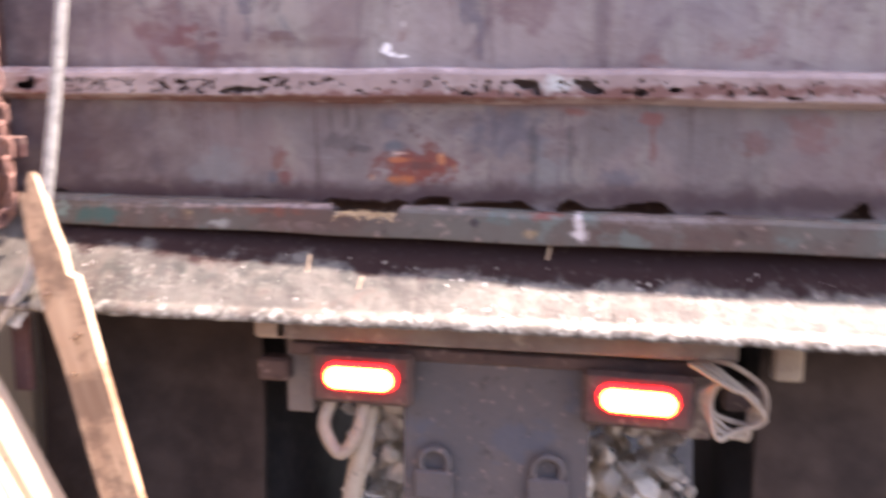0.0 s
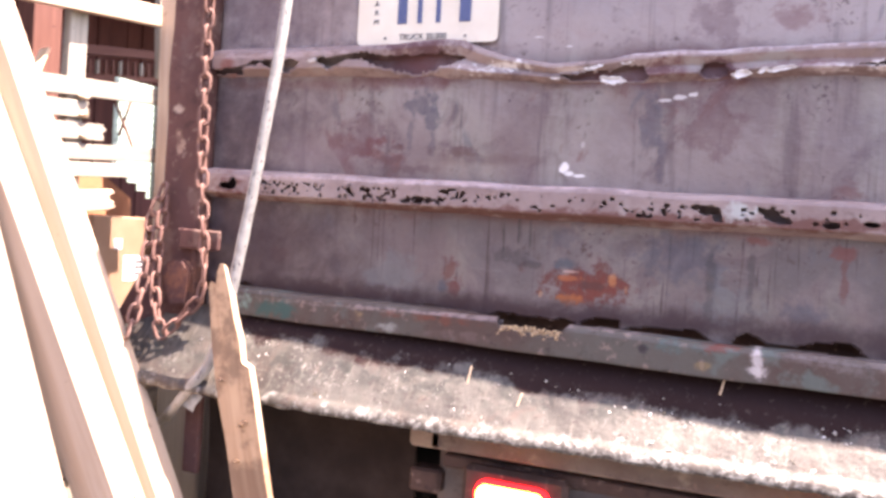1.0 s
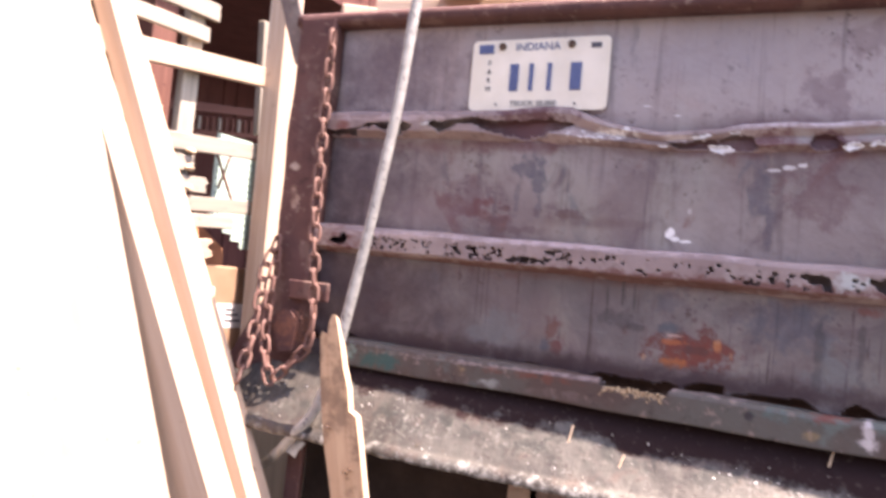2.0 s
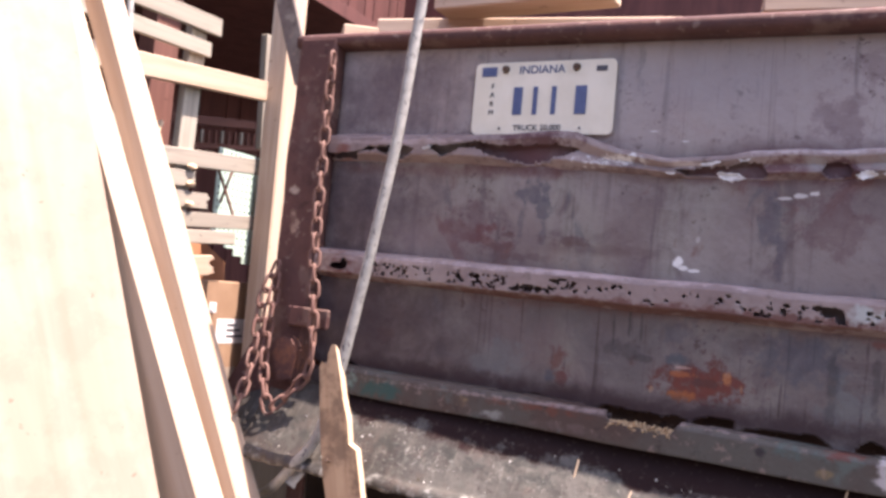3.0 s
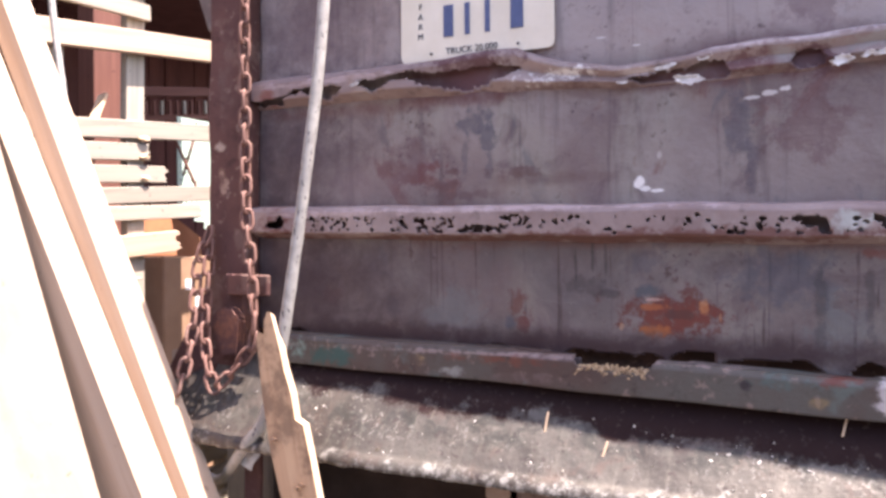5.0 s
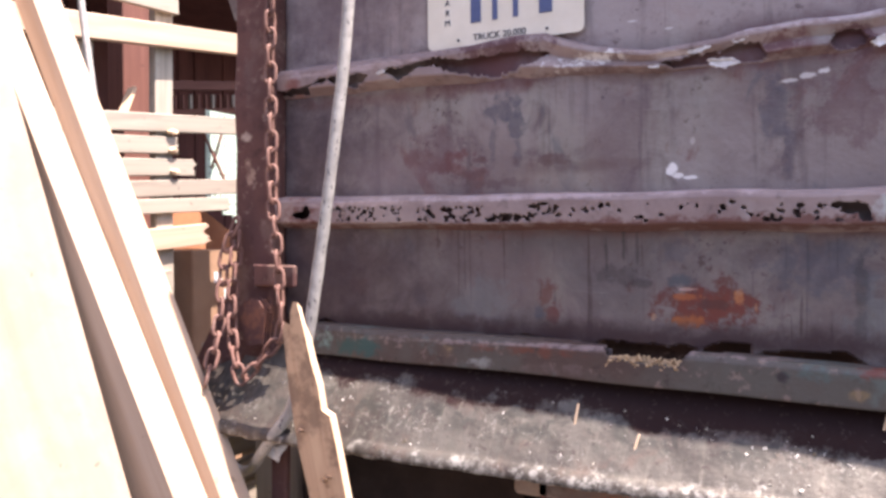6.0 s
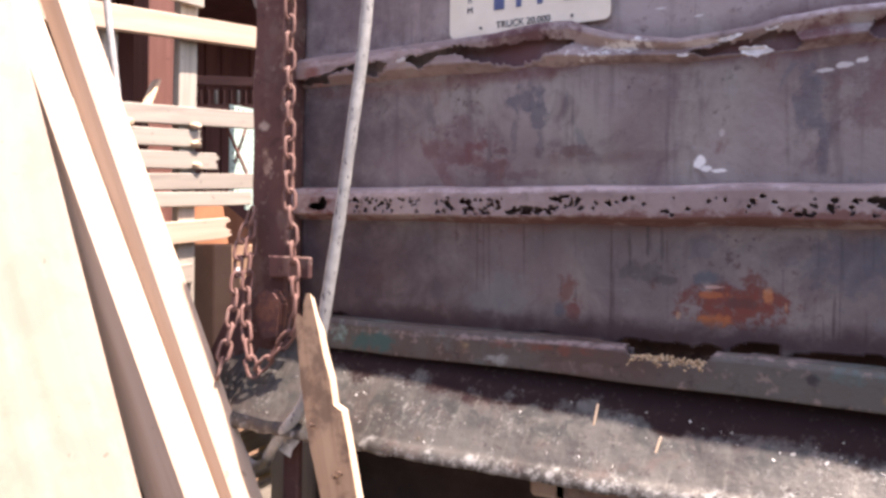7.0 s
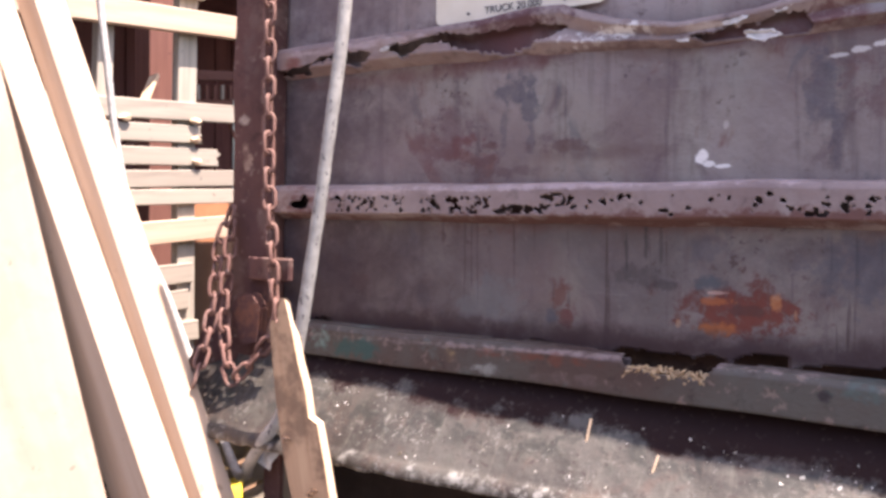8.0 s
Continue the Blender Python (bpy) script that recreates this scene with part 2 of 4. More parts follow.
def worn_steel(name):
    """The lip's bare, scraped plate: crusted with dirt above, which also deepens the rail's shadow, scuffed pale where
    loads slide over it.
    """
    s = Mat(name)
    a, b = s.noise(5, 5, 0.6), s.noise(38, 6, 0.72)
    c = s.mix(s.ramp(a, 0.35, 0.7), (0.042, 0.036, 0.030), (0.088, 0.080, 0.066))
    c = s.mix(s.math('MULTIPLY', s.ramp(s.noise(16, 5, 0.7, None, 0.6), 0.48, 0.68), 0.6), c, (0.085, 0.058, 0.045))
    c = s.mix(s.math('MULTIPLY', s.ramp(s.noise(1.0, 5, 0.7, s.coords((60, 9, 9))), 0.5, 0.72), 0.6), c, (0.14, 0.128, 0.102))
    # distance out along the slope, from the height
    y = s.math('SUBTRACT', s.math('MULTIPLY', s.math('ADD', s.axis(2), s.math('SUBTRACT', s.math('MULTIPLY', s.axis(0), 0.0195), 1.198)), 0.748), 0.004)
    drift = s.math('ADD', s.ramp(s.math('ABSOLUTE', s.math('ADD', y, 0.064)), 0.020, 0.0), s.ramp(y, -0.088, -0.108))
    drift = s.math('ADD', s.noise(9, 5, 0.65), s.math('MULTIPLY', drift, 0.09))
    flecks = s.math('MULTIPLY', s.ramp(s.noise(120, 4, 0.65, None, 0.5), 0.55, 0.61), s.ramp(drift, 0.50, 0.64))
    c = s.mix(s.math('MULTIPLY', flecks, 0.45), c, (0.30, 0.29, 0.25))
    c = s.mix(s.math('MULTIPLY', s.ramp(s.noise(30, 5, 0.7, None, 0.5), 0.52, 0.66), 0.65), c, (0.075, 0.072, 0.058))
    # ragged dark olive band about half way down the slope
    olive_band = s.math('MULTIPLY', s.ramp(s.math('ABSOLUTE', s.math('ADD', y, 0.052)), 0.030, 0.006), s.ramp(s.noise(22, 5, 0.7, None, 0.6), 0.47, 0.60))
    c = s.mix(s.math('MULTIPLY', olive_band, 0.8), c, (0.034, 0.034, 0.028))
    # dark dirt reaching the rail's shadow line, painted to deepen that shadow
    shade_grime = s.ramp(s.math('ADD', s.axis(1), s.math('MULTIPLY', s.math('SUBTRACT', s.noise(14, 5, 0.7), 0.5), 0.09)), -0.064, -0.050)
    shade_grime = s.math('MULTIPLY', shade_grime, s.ramp(s.axis(0), -0.80, -0.70))
    c = s.mix(s.math('MULTIPLY', shade_grime, 0.96), c, (0.022, 0.013, 0.013))
    c = s.mix(s.math('MULTIPLY', s.ramp(s.noise(75, 4, 0.6, s.coords((1.1, 1.3, 1))), 0.59, 0.67), 0.85), c, (0.045, 0.034, 0.029))
    worn = s.math('MULTIPLY', s.ramp(s.math('ADD', y, s.math('MULTIPLY', s.math('SUBTRACT', s.noise(16, 5, 0.7), 0.5), 0.09)), -0.096, -0.112), s.ramp(s.noise(60, 4, 0.7), 0.44, 0.58))
    c = s.mix(s.math('MULTIPLY', worn, 0.6), c, (0.34, 0.33, 0.29))
    h = s.math('ADD', s.math('MULTIPLY', b, 1.0), s.math('MULTIPLY', s.noise(100, 4), 0.5))
    bare = s.math('SUBTRACT', 1.0, shade_grime)
    s.done(c, s.math('ADD', s.math('ADD', 0.28, s.math('MULTIPLY', b, 0.4)), s.math('MULTIPLY', shade_grime, 0.3)), s.math('MULTIPLY', bare, 0.35), h, 0.0014, 0.4)
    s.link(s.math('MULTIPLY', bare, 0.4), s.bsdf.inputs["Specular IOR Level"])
    return s.m


def lumber(name, light, dark, grain=(4, 4, 60), rough=0.65, stain=0.0, turn=(0, 0, 0), knots=0.5):
    """Sawn wood whose grain follows the object's own long axis (the one with the small scale)."""
    s = Mat(name)
    v = s.coords(grain, obj=True, turn=turn)
    g = s.noise(1.0, 5, 0.6, v, 0.6)
    w = s.noise(2.2, 4)
    c = s.mix(s.ramp(g, 0.3, 0.72), light, dark)
    c = s.mix(s.math('MULTIPLY', s.ramp(w, 0.5, 0.75), 0.45), c, tuple(0.6 * a + 0.4 * b for a, b in zip(dark, light)))
    tint = s.math('MULTIPLY', s.chance(), 0.35)
    c = s.mix(tint, c, tuple(a * 0.62 for a in dark))
    c = s.mix(s.math('MULTIPLY', s.ramp(s.noise(30, 3), 0.68, 0.74), knots), c, tuple(a * 0.35 for a in dark))
    if stain:
        c = s.mix(s.math('MULTIPLY', s.ramp(s.noise(11, 5, 0.65), 0.46, 0.60), stain), c, (0.060, 0.034, 0.026))
    return s.done(c, rough, 0.0, g, 0.0012, 0.25)


def plain(name, a, b, scale=20, rough=0.6, metal=0.0, bump=0.0008, spec=0.4):
    s = Mat(name)
    n = s.noise(scale, 5, 0.6)
    m = s.noise(scale * 0.18, 3)
    c = s.mix(s.ramp(n, 0.35, 0.68), a, b)
    c = s.mix(s.math('MULTIPLY', s.ramp(m, 0.5, 0.75), 0.4), c, tuple(x * 0.6 for x in a))
    return s.done(c, rough, metal, n, bump, spec)


def cable_sheath():
    s = Mat("weathered_cable_sheath")
    c = s.mix(s.ramp(s.noise(40, 4), 0.35, 0.65), (0.31, 0.30, 0.27), (0.235, 0.225, 0.205))
    c = s.mix(s.ramp(s.noise(1.0, 3, 0.5, s.coords((190, 190, 60))), 0.62, 0.68), c, (0.06, 0.055, 0.06))
    return s.done(c, 0.65, 0.0, s.noise(90, 3), 0.0008, 0.25)


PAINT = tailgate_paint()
RIB_PAINT = rust_coat("rib_paint", (0.275, 0.217, 0.200), (0.200, 0.146, 0.136), (0.31, 0.275, 0.255), 0.4, 0.6, 26,
                      # long dark lower flanges: rust, darkened further against bounced light
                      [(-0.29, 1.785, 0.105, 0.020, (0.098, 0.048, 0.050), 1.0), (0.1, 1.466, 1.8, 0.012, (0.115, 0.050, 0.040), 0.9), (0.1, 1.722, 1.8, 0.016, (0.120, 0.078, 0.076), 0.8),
                       # long pale upper edges: pale crest paint plus a painted-in highlight
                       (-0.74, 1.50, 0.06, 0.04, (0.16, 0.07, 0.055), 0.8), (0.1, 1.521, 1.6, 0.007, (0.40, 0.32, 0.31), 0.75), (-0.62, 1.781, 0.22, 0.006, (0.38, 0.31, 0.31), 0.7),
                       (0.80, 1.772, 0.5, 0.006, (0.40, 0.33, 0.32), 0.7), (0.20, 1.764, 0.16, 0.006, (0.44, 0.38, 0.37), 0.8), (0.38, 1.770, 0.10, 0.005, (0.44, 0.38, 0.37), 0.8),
                       (0.175, 1.737, 0.045, 0.020, (0.125, 0.060, 0.058), 0.95), (0.262, 1.736, 0.040, 0.020, (0.090, 0.040, 0.044), 0.95), (0.225, 1.744, 0.018, 0.016, (0.26, 0.235, 0.22), 0.95),
                       (0.36, 1.748, 0.06, 0.014, (0.25, 0.225, 0.205), 0.9), (-0.135, 1.746, 0.082, 0.011, WHITE, 0.9), (0.005, 1.738, 0.05, 0.006, (0.50, 0.44, 0.41), 0.8),
                       (-0.055, 1.734, 0.030, 0.010, (0.30, 0.215, 0.18), 0.8),
                       (0.318, 1.482, 0.030, 0.016, (0.36, 0.38, 0.36), 0.9), (0.44, 1.735, 0.045, 0.008, (0.55, 0.51, 0.49), 0.9), (0.54, 1.733, 0.05, 0.009, (0.52, 0.48, 0.46), 0.9), (0.42, 1.74, 0.06, 0.012, (0.15, 0.075, 0.072), 0.7), (-0.76, 1.752, 0.030, 0.024, (0.17, 0.060, 0.045), 0.8), (-0.75, 1.50, 0.05, 0.03, RUST, 0.8)])
RAIL_PAINT = rust_coat("rail_paint", (0.078, 0.072, 0.060), (0.070, 0.045, 0.036), (0.090, 0.108, 0.094), 0.85, 0.55, 40,
                       # long pale upper edge: worn paint with a highlight painted in
                       [(-0.25, 1.264, 0.50, 0.005, (0.26, 0.20, 0.185), 0.7), (0.45, 1.262, 0.42, 0.005, (0.26, 0.20, 0.185), 0.7), (-0.612, 1.248, 0.062, 0.018, (0.026, 0.075, 0.066), 0.9), (-0.665, 1.255, 0.025, 0.018, (0.20, 0.30, 0.25), 0.8),
                        (0.357, 1.235, 0.010, 0.030, (0.42, 0.38, 0.36), 0.9), (0.357, 1.215, 0.018, 0.008, (0.42, 0.38, 0.36), 0.8),
                        (0.165, 1.235, 0.012, 0.011, DARK, 0.9), (-0.40, 1.245, 0.014, 0.012, (0.26, 0.18, 0.09), 0.7), (-0.33, 1.23, 0.025, 0.010, (0.26, 0.26, 0.23), 0.7),
                        (-0.25, 1.255, 0.09, 0.010, (0.13, 0.040, 0.022), 0.7), (0.22, 1.245, 0.05, 0.014, (0.07, 0.10, 0.09), 0.8), (0.30, 1.25, 0.03, 0.012, (0.13, 0.030, 0.02), 0.8),
                        (-0.18, 1.225, 0.08, 0.010, (0.12, 0.085, 0.075), 0.7), (0.5, 1.24, 0.12, 0.016, (0.14, 0.115, 0.105), 0.8), (0.27, 1.215, 0.02, 0.008, (0.26, 0.17, 0.07), 0.45)])
POST_RUST = rust_coat("post_rust", (0.094, 0.042, 0.034), (0.066, 0.029, 0.025), (0.20, 0.14, 0.11), 0.35, 0.75, 26, [(-0.868, 1.665, 0.012, 0.012, (0.40, 0.32, 0.25), 0.7), (-0.862, 1.60, 0.012, 0.03, (0.36, 0.25, 0.18), 0.7), (-0.83, 1.30, 0.05, 0.04, (0.19, 0.075, 0.040), 0.7), (-0.85, 1.80, 0.03, 0.08, (0.10, 0.060, 0.052), 0.7)])
CHAIN_RUST = rust_coat("chain_rust", (0.125, 0.060, 0.046), (0.165, 0.090, 0.070), grain=60)
DARK_RUST = rust_coat("dark_rust", (0.085, 0.050, 0.040), (0.050, 0.032, 0.028))
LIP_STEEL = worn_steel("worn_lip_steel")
FRAME_STEEL = rust_coat("chassis_steel", (0.165, 0.140, 0.120), (0.115, 0.085, 0.074), (0.30, 0.265, 0.22), 0.7)
PALE_STEEL = rust_coat("pale_dusty_steel", (0.32, 0.265, 0.20), (0.24, 0.185, 0.145), grain=40)
HITCH_STEEL = rust_coat("hitch_plate_steel", (0.070, 0.064, 0.064), (0.086, 0.074, 0.070), (0.058, 0.066, 0.084), 0.6)
RUBBER = plain("mud_flap_rubber", (0.026, 0.018, 0.015), (0.052, 0.037, 0.030), 7, 0.85, 0.0, 0.0008, 0.2)
TYRE = plain("tyre_rubber", (0.012, 0.012, 0.013), (0.022, 0.021, 0.021), 30, 0.85)
PLATE_PAINT = plain("number_plate_enamel", (0.62, 0.57, 0.45), (0.68, 0.63, 0.51), 14, 0.4, 0, 0.0003)
PLATE_BLUE = plain("number_plate_blue", (0.060, 0.082, 0.165), (0.075, 0.098, 0.19), 60, 0.4, 0, 0.0002)
PLATE_INK = plain("number_plate_ink", (0.055, 0.055, 0.065), (0.07, 0.07, 0.08), 60, 0.5, 0, 0.0002)
BOLT = rust_coat("rusty_bolt", (0.10, 0.06, 0.035), (0.06, 0.035, 0.025), grain=80)
CABLE = cable_sheath()
PINE = lumber("fresh_pine", (0.52, 0.400, 0.295), (0.415, 0.290, 0.195), (30, 30, 1.6))
OLD_WOOD = lumber("weathered_slat_wood", (0.36, 0.315, 0.245), (0.235, 0.20, 0.155), (34, 34, 2.0), 0.7)
STAKE_WOOD = lumber("broken_board_wood", (0.58, 0.39, 0.235), (0.41, 0.245, 0.14), (45, 45, 3), 0.7, 0.55)
SPLINTER = lumber("fresh_split_wood", (0.60, 0.47, 0.33), (0.46, 0.31, 0.18), (70, 70, 3), 0.7)
PLY = lumber("plywood_face", (0.385, 0.300, 0.232), (0.30, 0.215, 0.155), (9, 9, 1.2), 0.6, 0.12)
CHAFF = plain("caked_chaff", (0.40, 0.29, 0.17), (0.29, 0.19, 0.105), 90, 0.9)
CARD = plain("cardboard", (0.25, 0.150, 0.088), (0.29, 0.180, 0.108), 9, 0.8)
# cardboard for the open flap, reddened to paint its shade
CARD_SHADED = plain("shaded_flap_cardboard", (0.28, 0.115, 0.052), (0.33, 0.145, 0.068), 9, 0.85)
LABEL = plain("paper_label", (0.62, 0.60, 0.57), (0.66, 0.64, 0.61), 40, 0.6)
MINT = plain("mint_pegboard", (0.37, 0.48, 0.39), (0.41, 0.53, 0.43), 10, 0.6)
RED_WOOD = lumber("dark_red_stained_wood", (0.17, 0.075, 0.054), (0.12, 0.050, 0.036), (30, 30, 2), 0.75)
BARN = lumber("dark_red_barn_board", (0.115, 0.045, 0.038), (0.075, 0.028, 0.024), (8, 8, 1.5), 0.8)
DIRT = plain("packed_dirt", (0.055, 0.053, 0.050), (0.086, 0.083, 0.079), 9, 0.95, 0, 0.01)
ROCK = plain("pale_rubble", (0.56, 0.49, 0.40), (0.70, 0.63, 0.54), 14, 0.9, 0, 0.004)
def crumb_mix():
    """Pale stone, tan chaff and dark scale, a colour for each crumb."""
    s = Mat("stone_and_scale_crumbs")
    r = s.t.nodes.new("ShaderNodeNewGeometry").outputs["Random Per Island"]
    c = s.mix(s.ramp(r, 0.50, 0.95), (0.26, 0.25, 0.21), (0.50, 0.48, 0.43))
    c = s.mix(s.math('LESS_THAN', r, 0.28), c, (0.10, 0.085, 0.060))
    return s.done(c, 0.75, 0.0, s.noise(300, 2), 0.0004, 0.3)


CRUMB = crumb_mix()
FLAKE = plain("lifted_paint_flake", (0.50, 0.48, 0.45), (0.62, 0.60, 0.57), 90, 0.6, 0, 0.001)
YELLOW = plain("yellow_plastic", (0.55, 0.40, 0.03), (0.60, 0.46, 0.05), 12, 0.45)
PLASTIC = plain("crumpled_plastic_film", (0.55, 0.58, 0.60), (0.68, 0.70, 0.72), 25, 0.25, 0, 0.004)


def lamp_glow():
    s = Mat("lit_tail_light_lens")
    s.put(s.bsdf.inputs["Base Color"], (0.6, 0.01, 0.005))
    s.put(s.bsdf.inputs["Roughness"], 0.25)
    return s


_l = lamp_glow()
_l.put(_l.bsdf.inputs["Emission Color"], (1.0, 0.012, 0.012))
_l.bsdf.inputs["Emission Strength"].default_value = 1.3
LENS_RIM = _l.m
_l = lamp_glow()
_l.m.name = "lit_tail_light_core"
_l.put(_l.bsdf.inputs["Emission Color"], (1.0, 0.50, 0.05))
_l.bsdf.inputs["Emission Strength"].default_value = 5.0
LENS_CORE = _l.m


# ---- mesh helpers ----
def part(name, bm, material, parent=None, label=""):
    me = bpy.data.meshes.new(name)
    bm.normal_update()
    bm.to_mesh(me)
    bm.free()
    me.materials.append(material)
    ob = new(name, me)
    ob.parent = parent
    if label:
        ob["label"] = label
    return ob


def smooth(ob, on=True):
    ob.data.polygons.foreach_set("use_smooth", [on] * len(ob.data.polygons))
    return ob


def empty(name, loc=(0, 0, 0)):
    ob = new(name)
    ob.location = loc
    return ob


def box_bm(size, at=(0, 0, 0), bevel=0.0, m=None, seg=1):
    bm = bmesh.new()
    bmesh.ops.create_cube(bm, size=1.0, matrix=Matrix.Translation(at) @ Matrix.Diagonal((*size, 1)))
    if bevel:
        bmesh.ops.bevel(bm, geom=bm.edges[:], offset=bevel, segments=seg, affect='EDGES', profile=0.5)
    if m is not None:
        bm.transform(m)
    return bm


def span_box(x0, x1, y0, y1, z0, z1, bevel=0.002):
    return box_bm((x1 - x0, y1 - y0, z1 - z0), ((x0 + x1) / 2, (y0 + y1) / 2, (z0 + z1) / 2), bevel)


def tube_bm(points, radius, sides=10, closed=False, wobble=0.0):
    """A round bar swept along points."""
    bm = bmesh.new()
    pts = [Vector(p) for p in points]
    n = len(pts)
    rings = []
    up = Vector((0.123, 0.917, 0.31))
    for i, p in enumerate(pts):
        a = pts[(i - 1) % n] if closed or i else pts[i]
        b = pts[(i + 1) % n] if closed or i < n - 1 else pts[i]
        d = (b - a).normalized()
        u = d.cross(up).normalized()
        v = d.cross(u)
        r = radius * (1 + wobble * (noise.noise(p * 40)))
        rings.append([bm.verts.new(p + (u * math.cos(k * math.tau / sides) + v * math.sin(k * math.tau / sides)) * r) for k in range(sides)])
    for i in range(n if closed else n - 1):
        a, b = rings[i], rings[(i + 1) % n]
        for k in range(sides):
            bm.faces.new((a[k], a[(k + 1) % sides], b[(k + 1) % sides], b[k]))
    if not closed:
        bm.faces.new(rings[0][::-1])
        bm.faces.new(rings[-1])
    bmesh.ops.recalc_face_normals(bm, faces=bm.faces[:])
    return bm


def glide(points, steps=10):
    """Points of a smooth curve through the given ones."""
    p = [Vector(q) for q in points]
    p = [2 * p[0] - p[1]] + p + [2 * p[-1] - p[-2]]
    out = []
    for i in range(1, len(p) - 2):
        a, b, c, d = p[i - 1:i + 3]
        for k in range(steps):
            t = k / steps
            out.append(0.5 * (2 * b + (c - a) * t + (2 * a - 5 * b + 4 * c - d) * t * t + (3 * b - a - 3 * c + d) * t ** 3))
    return out + [p[-2]]


def sheet_bm(x0, x1, step, profile, rows, holes=None, shift=None):
    """A bent sheet: the (y, z) profile, divided into rows per leg, drawn out along x; holes(x, y, z) tells what rust has eaten."""
    line = []
    for (a, b), k in zip(zip(profile, profile[1:]), rows):
        line += [(a[0] + (b[0] - a[0]) * i / k, a[1] + (b[1] - a[1]) * i / k) for i in range(k)]
    line.append(profile[-1])
    n = max(2, int((x1 - x0) / step))
    bm = bmesh.new()
    grid = []
    for i in range(n + 1):
        x = x0 + (x1 - x0) * i / n
        col = []
        for j, (y, z) in enumerate(line):
            q = Vector((x, y, z))
            if shift:
                q += Vector(shift(x, y, z, j / (len(line) - 1)))
            col.append(bm.verts.new(q))
        grid.append(col)
    for i in range(n):
        for j in range(len(line) - 1):
            if holes:
                x = x0 + (x1 - x0) * (i + 0.5) / n
                y, z = (line[j][0] + line[j + 1][0]) / 2, (line[j][1] + line[j + 1][1]) / 2
                if holes(x, y, z):
                    continue
            bm.faces.new((grid[i][j], grid[i + 1][j], grid[i + 1][j + 1], grid[i][j + 1]))
    loose = [v for v in bm.verts if not v.link_faces]
    bmesh.ops.delete(bm, geom=loose, context='VERTS')
    return bm


def thicken(ob, t, offset=1.0):
    m = ob.modifiers.new("thickness", 'SOLIDIFY')
    m.thickness, m.offset = t, offset
    return ob


def cut(points, x):
    """The value at x of a line through (x, value) points."""
    return float(np.interp(x, [p[0] for p in points], [p[1] for p in points]))


def n3(x, y, z, s):
    return noise.noise(Vector((x * s, y * s, z * s)))


def beam_board(a, b, w, h):
    """A pale board lying from a to b."""
    a, b = Vector(a), Vector(b)
    ax = (b - a).normalized()
    side = Vector((0, 0, 1)).cross(ax).normalized()
    m = Matrix((side, ax.cross(side), ax)).transposed().to_4x4()
    m.translation = (a + b) / 2
    ob = part("scrap_board", box_bm((w, h, (b - a).length), (0, 0, 0), 0.003), PINE)
    ob.matrix_world = m
    return ob


# ---- ground and surroundings ----
g = bmesh.new()
bmesh.ops.create_grid(g, x_segments=120, y_segments=120, size=30)
for v in g.verts:
    v.co.z = 0.03 * noise.noise(v.co * 0.6) + 0.012 * noise.noise(v.co * 3)
for e in [v for v in g.verts if max(abs(v.co.x), abs(v.co.y)) > 29.9]:
    e.co.x *= 20
    e.co.y *= 20
tagged(part("ground", g, DIRT), "packed pale dirt yard with fine gravel", "ground", kind="structure")

# barn wall of upright boards behind the wood pile
barn = tagged(part("barn_wall", span_box(-4.30, -4.22, -8, 9, -0.1, 5.2), BARN), "dark red upright board wall of a barn", "wall", kind="structure")
for i in range(56):
    y = -1.2 + i * 0.15
    part("board", span_box(-4.22, -4.195 + 0.006 * (i % 3), y, y + 0.143, 0.0, 5.1, 0.004), BARN, barn)
barn2 = tagged(part("barn_end_wall", span_box(-4.2, 2.5, 6.0, 6.1, -0.1, 5.2), BARN), "dark red board end wall of a barn", "wall", kind="structure")

# unseen wall, added to cut the sky light reaching the tailgate
yard = tagged(part("yard_wall", span_box(-9.0, 9.0, -9.1, -9.0, -0.1, 3.8), BARN), "unseen dark red board wall added to hold back sky light", "wall", kind="structure")
# unseen roof, added to put the barn wall behind the crate in shade
roof = tagged(part("shed_roof", span_box(-4.3, -2.45, -3.0, 6.1, 3.0, 3.08), BARN), "unseen dark board roof added to shade an open-fronted shed", "roof", kind="structure")

# ---- the dump truck ----
truck = tagged(empty("dump_truck", (-0.029, 0, 0)), "old dump truck, rusted tailgate closed, tail lights lit", "truck")
truck.rotation_euler = (0, radians(1.12), 0)
X0, X1 = -0.80, 1.20          # tailgate between the corner posts


def panel_shift(x, y, z, k):
    d = 0.006 * n3(x, 0, z, 2.2) + 0.002 * n3(x, 1, z, 9)
    return (0, d, 0)


def panel_holes(x, y, z):
    if -0.105 < x < 0.035 and 1.222 < z < 1.262:
        return True
    if 1.258 < z < 1.290:
        return n3(x, 0.3, z, 17) + (1.278 - z) * 24 > 0.42 or (-0.105 < x < 0.035 and z < 1.270 + 0.005 * n3(x, 0, 0, 40)) or (0.07 < x < 0.12 and z < 1.280)
    return False


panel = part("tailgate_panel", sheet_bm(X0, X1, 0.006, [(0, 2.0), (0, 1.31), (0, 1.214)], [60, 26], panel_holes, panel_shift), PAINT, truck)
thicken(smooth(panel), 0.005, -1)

# backing sheet, added to keep light out behind the rust holes
part("hole_backing", span_box(X0, X1, 0.050, 0.056, 1.16, 2.004, 0.001), DARK_RUST, truck)
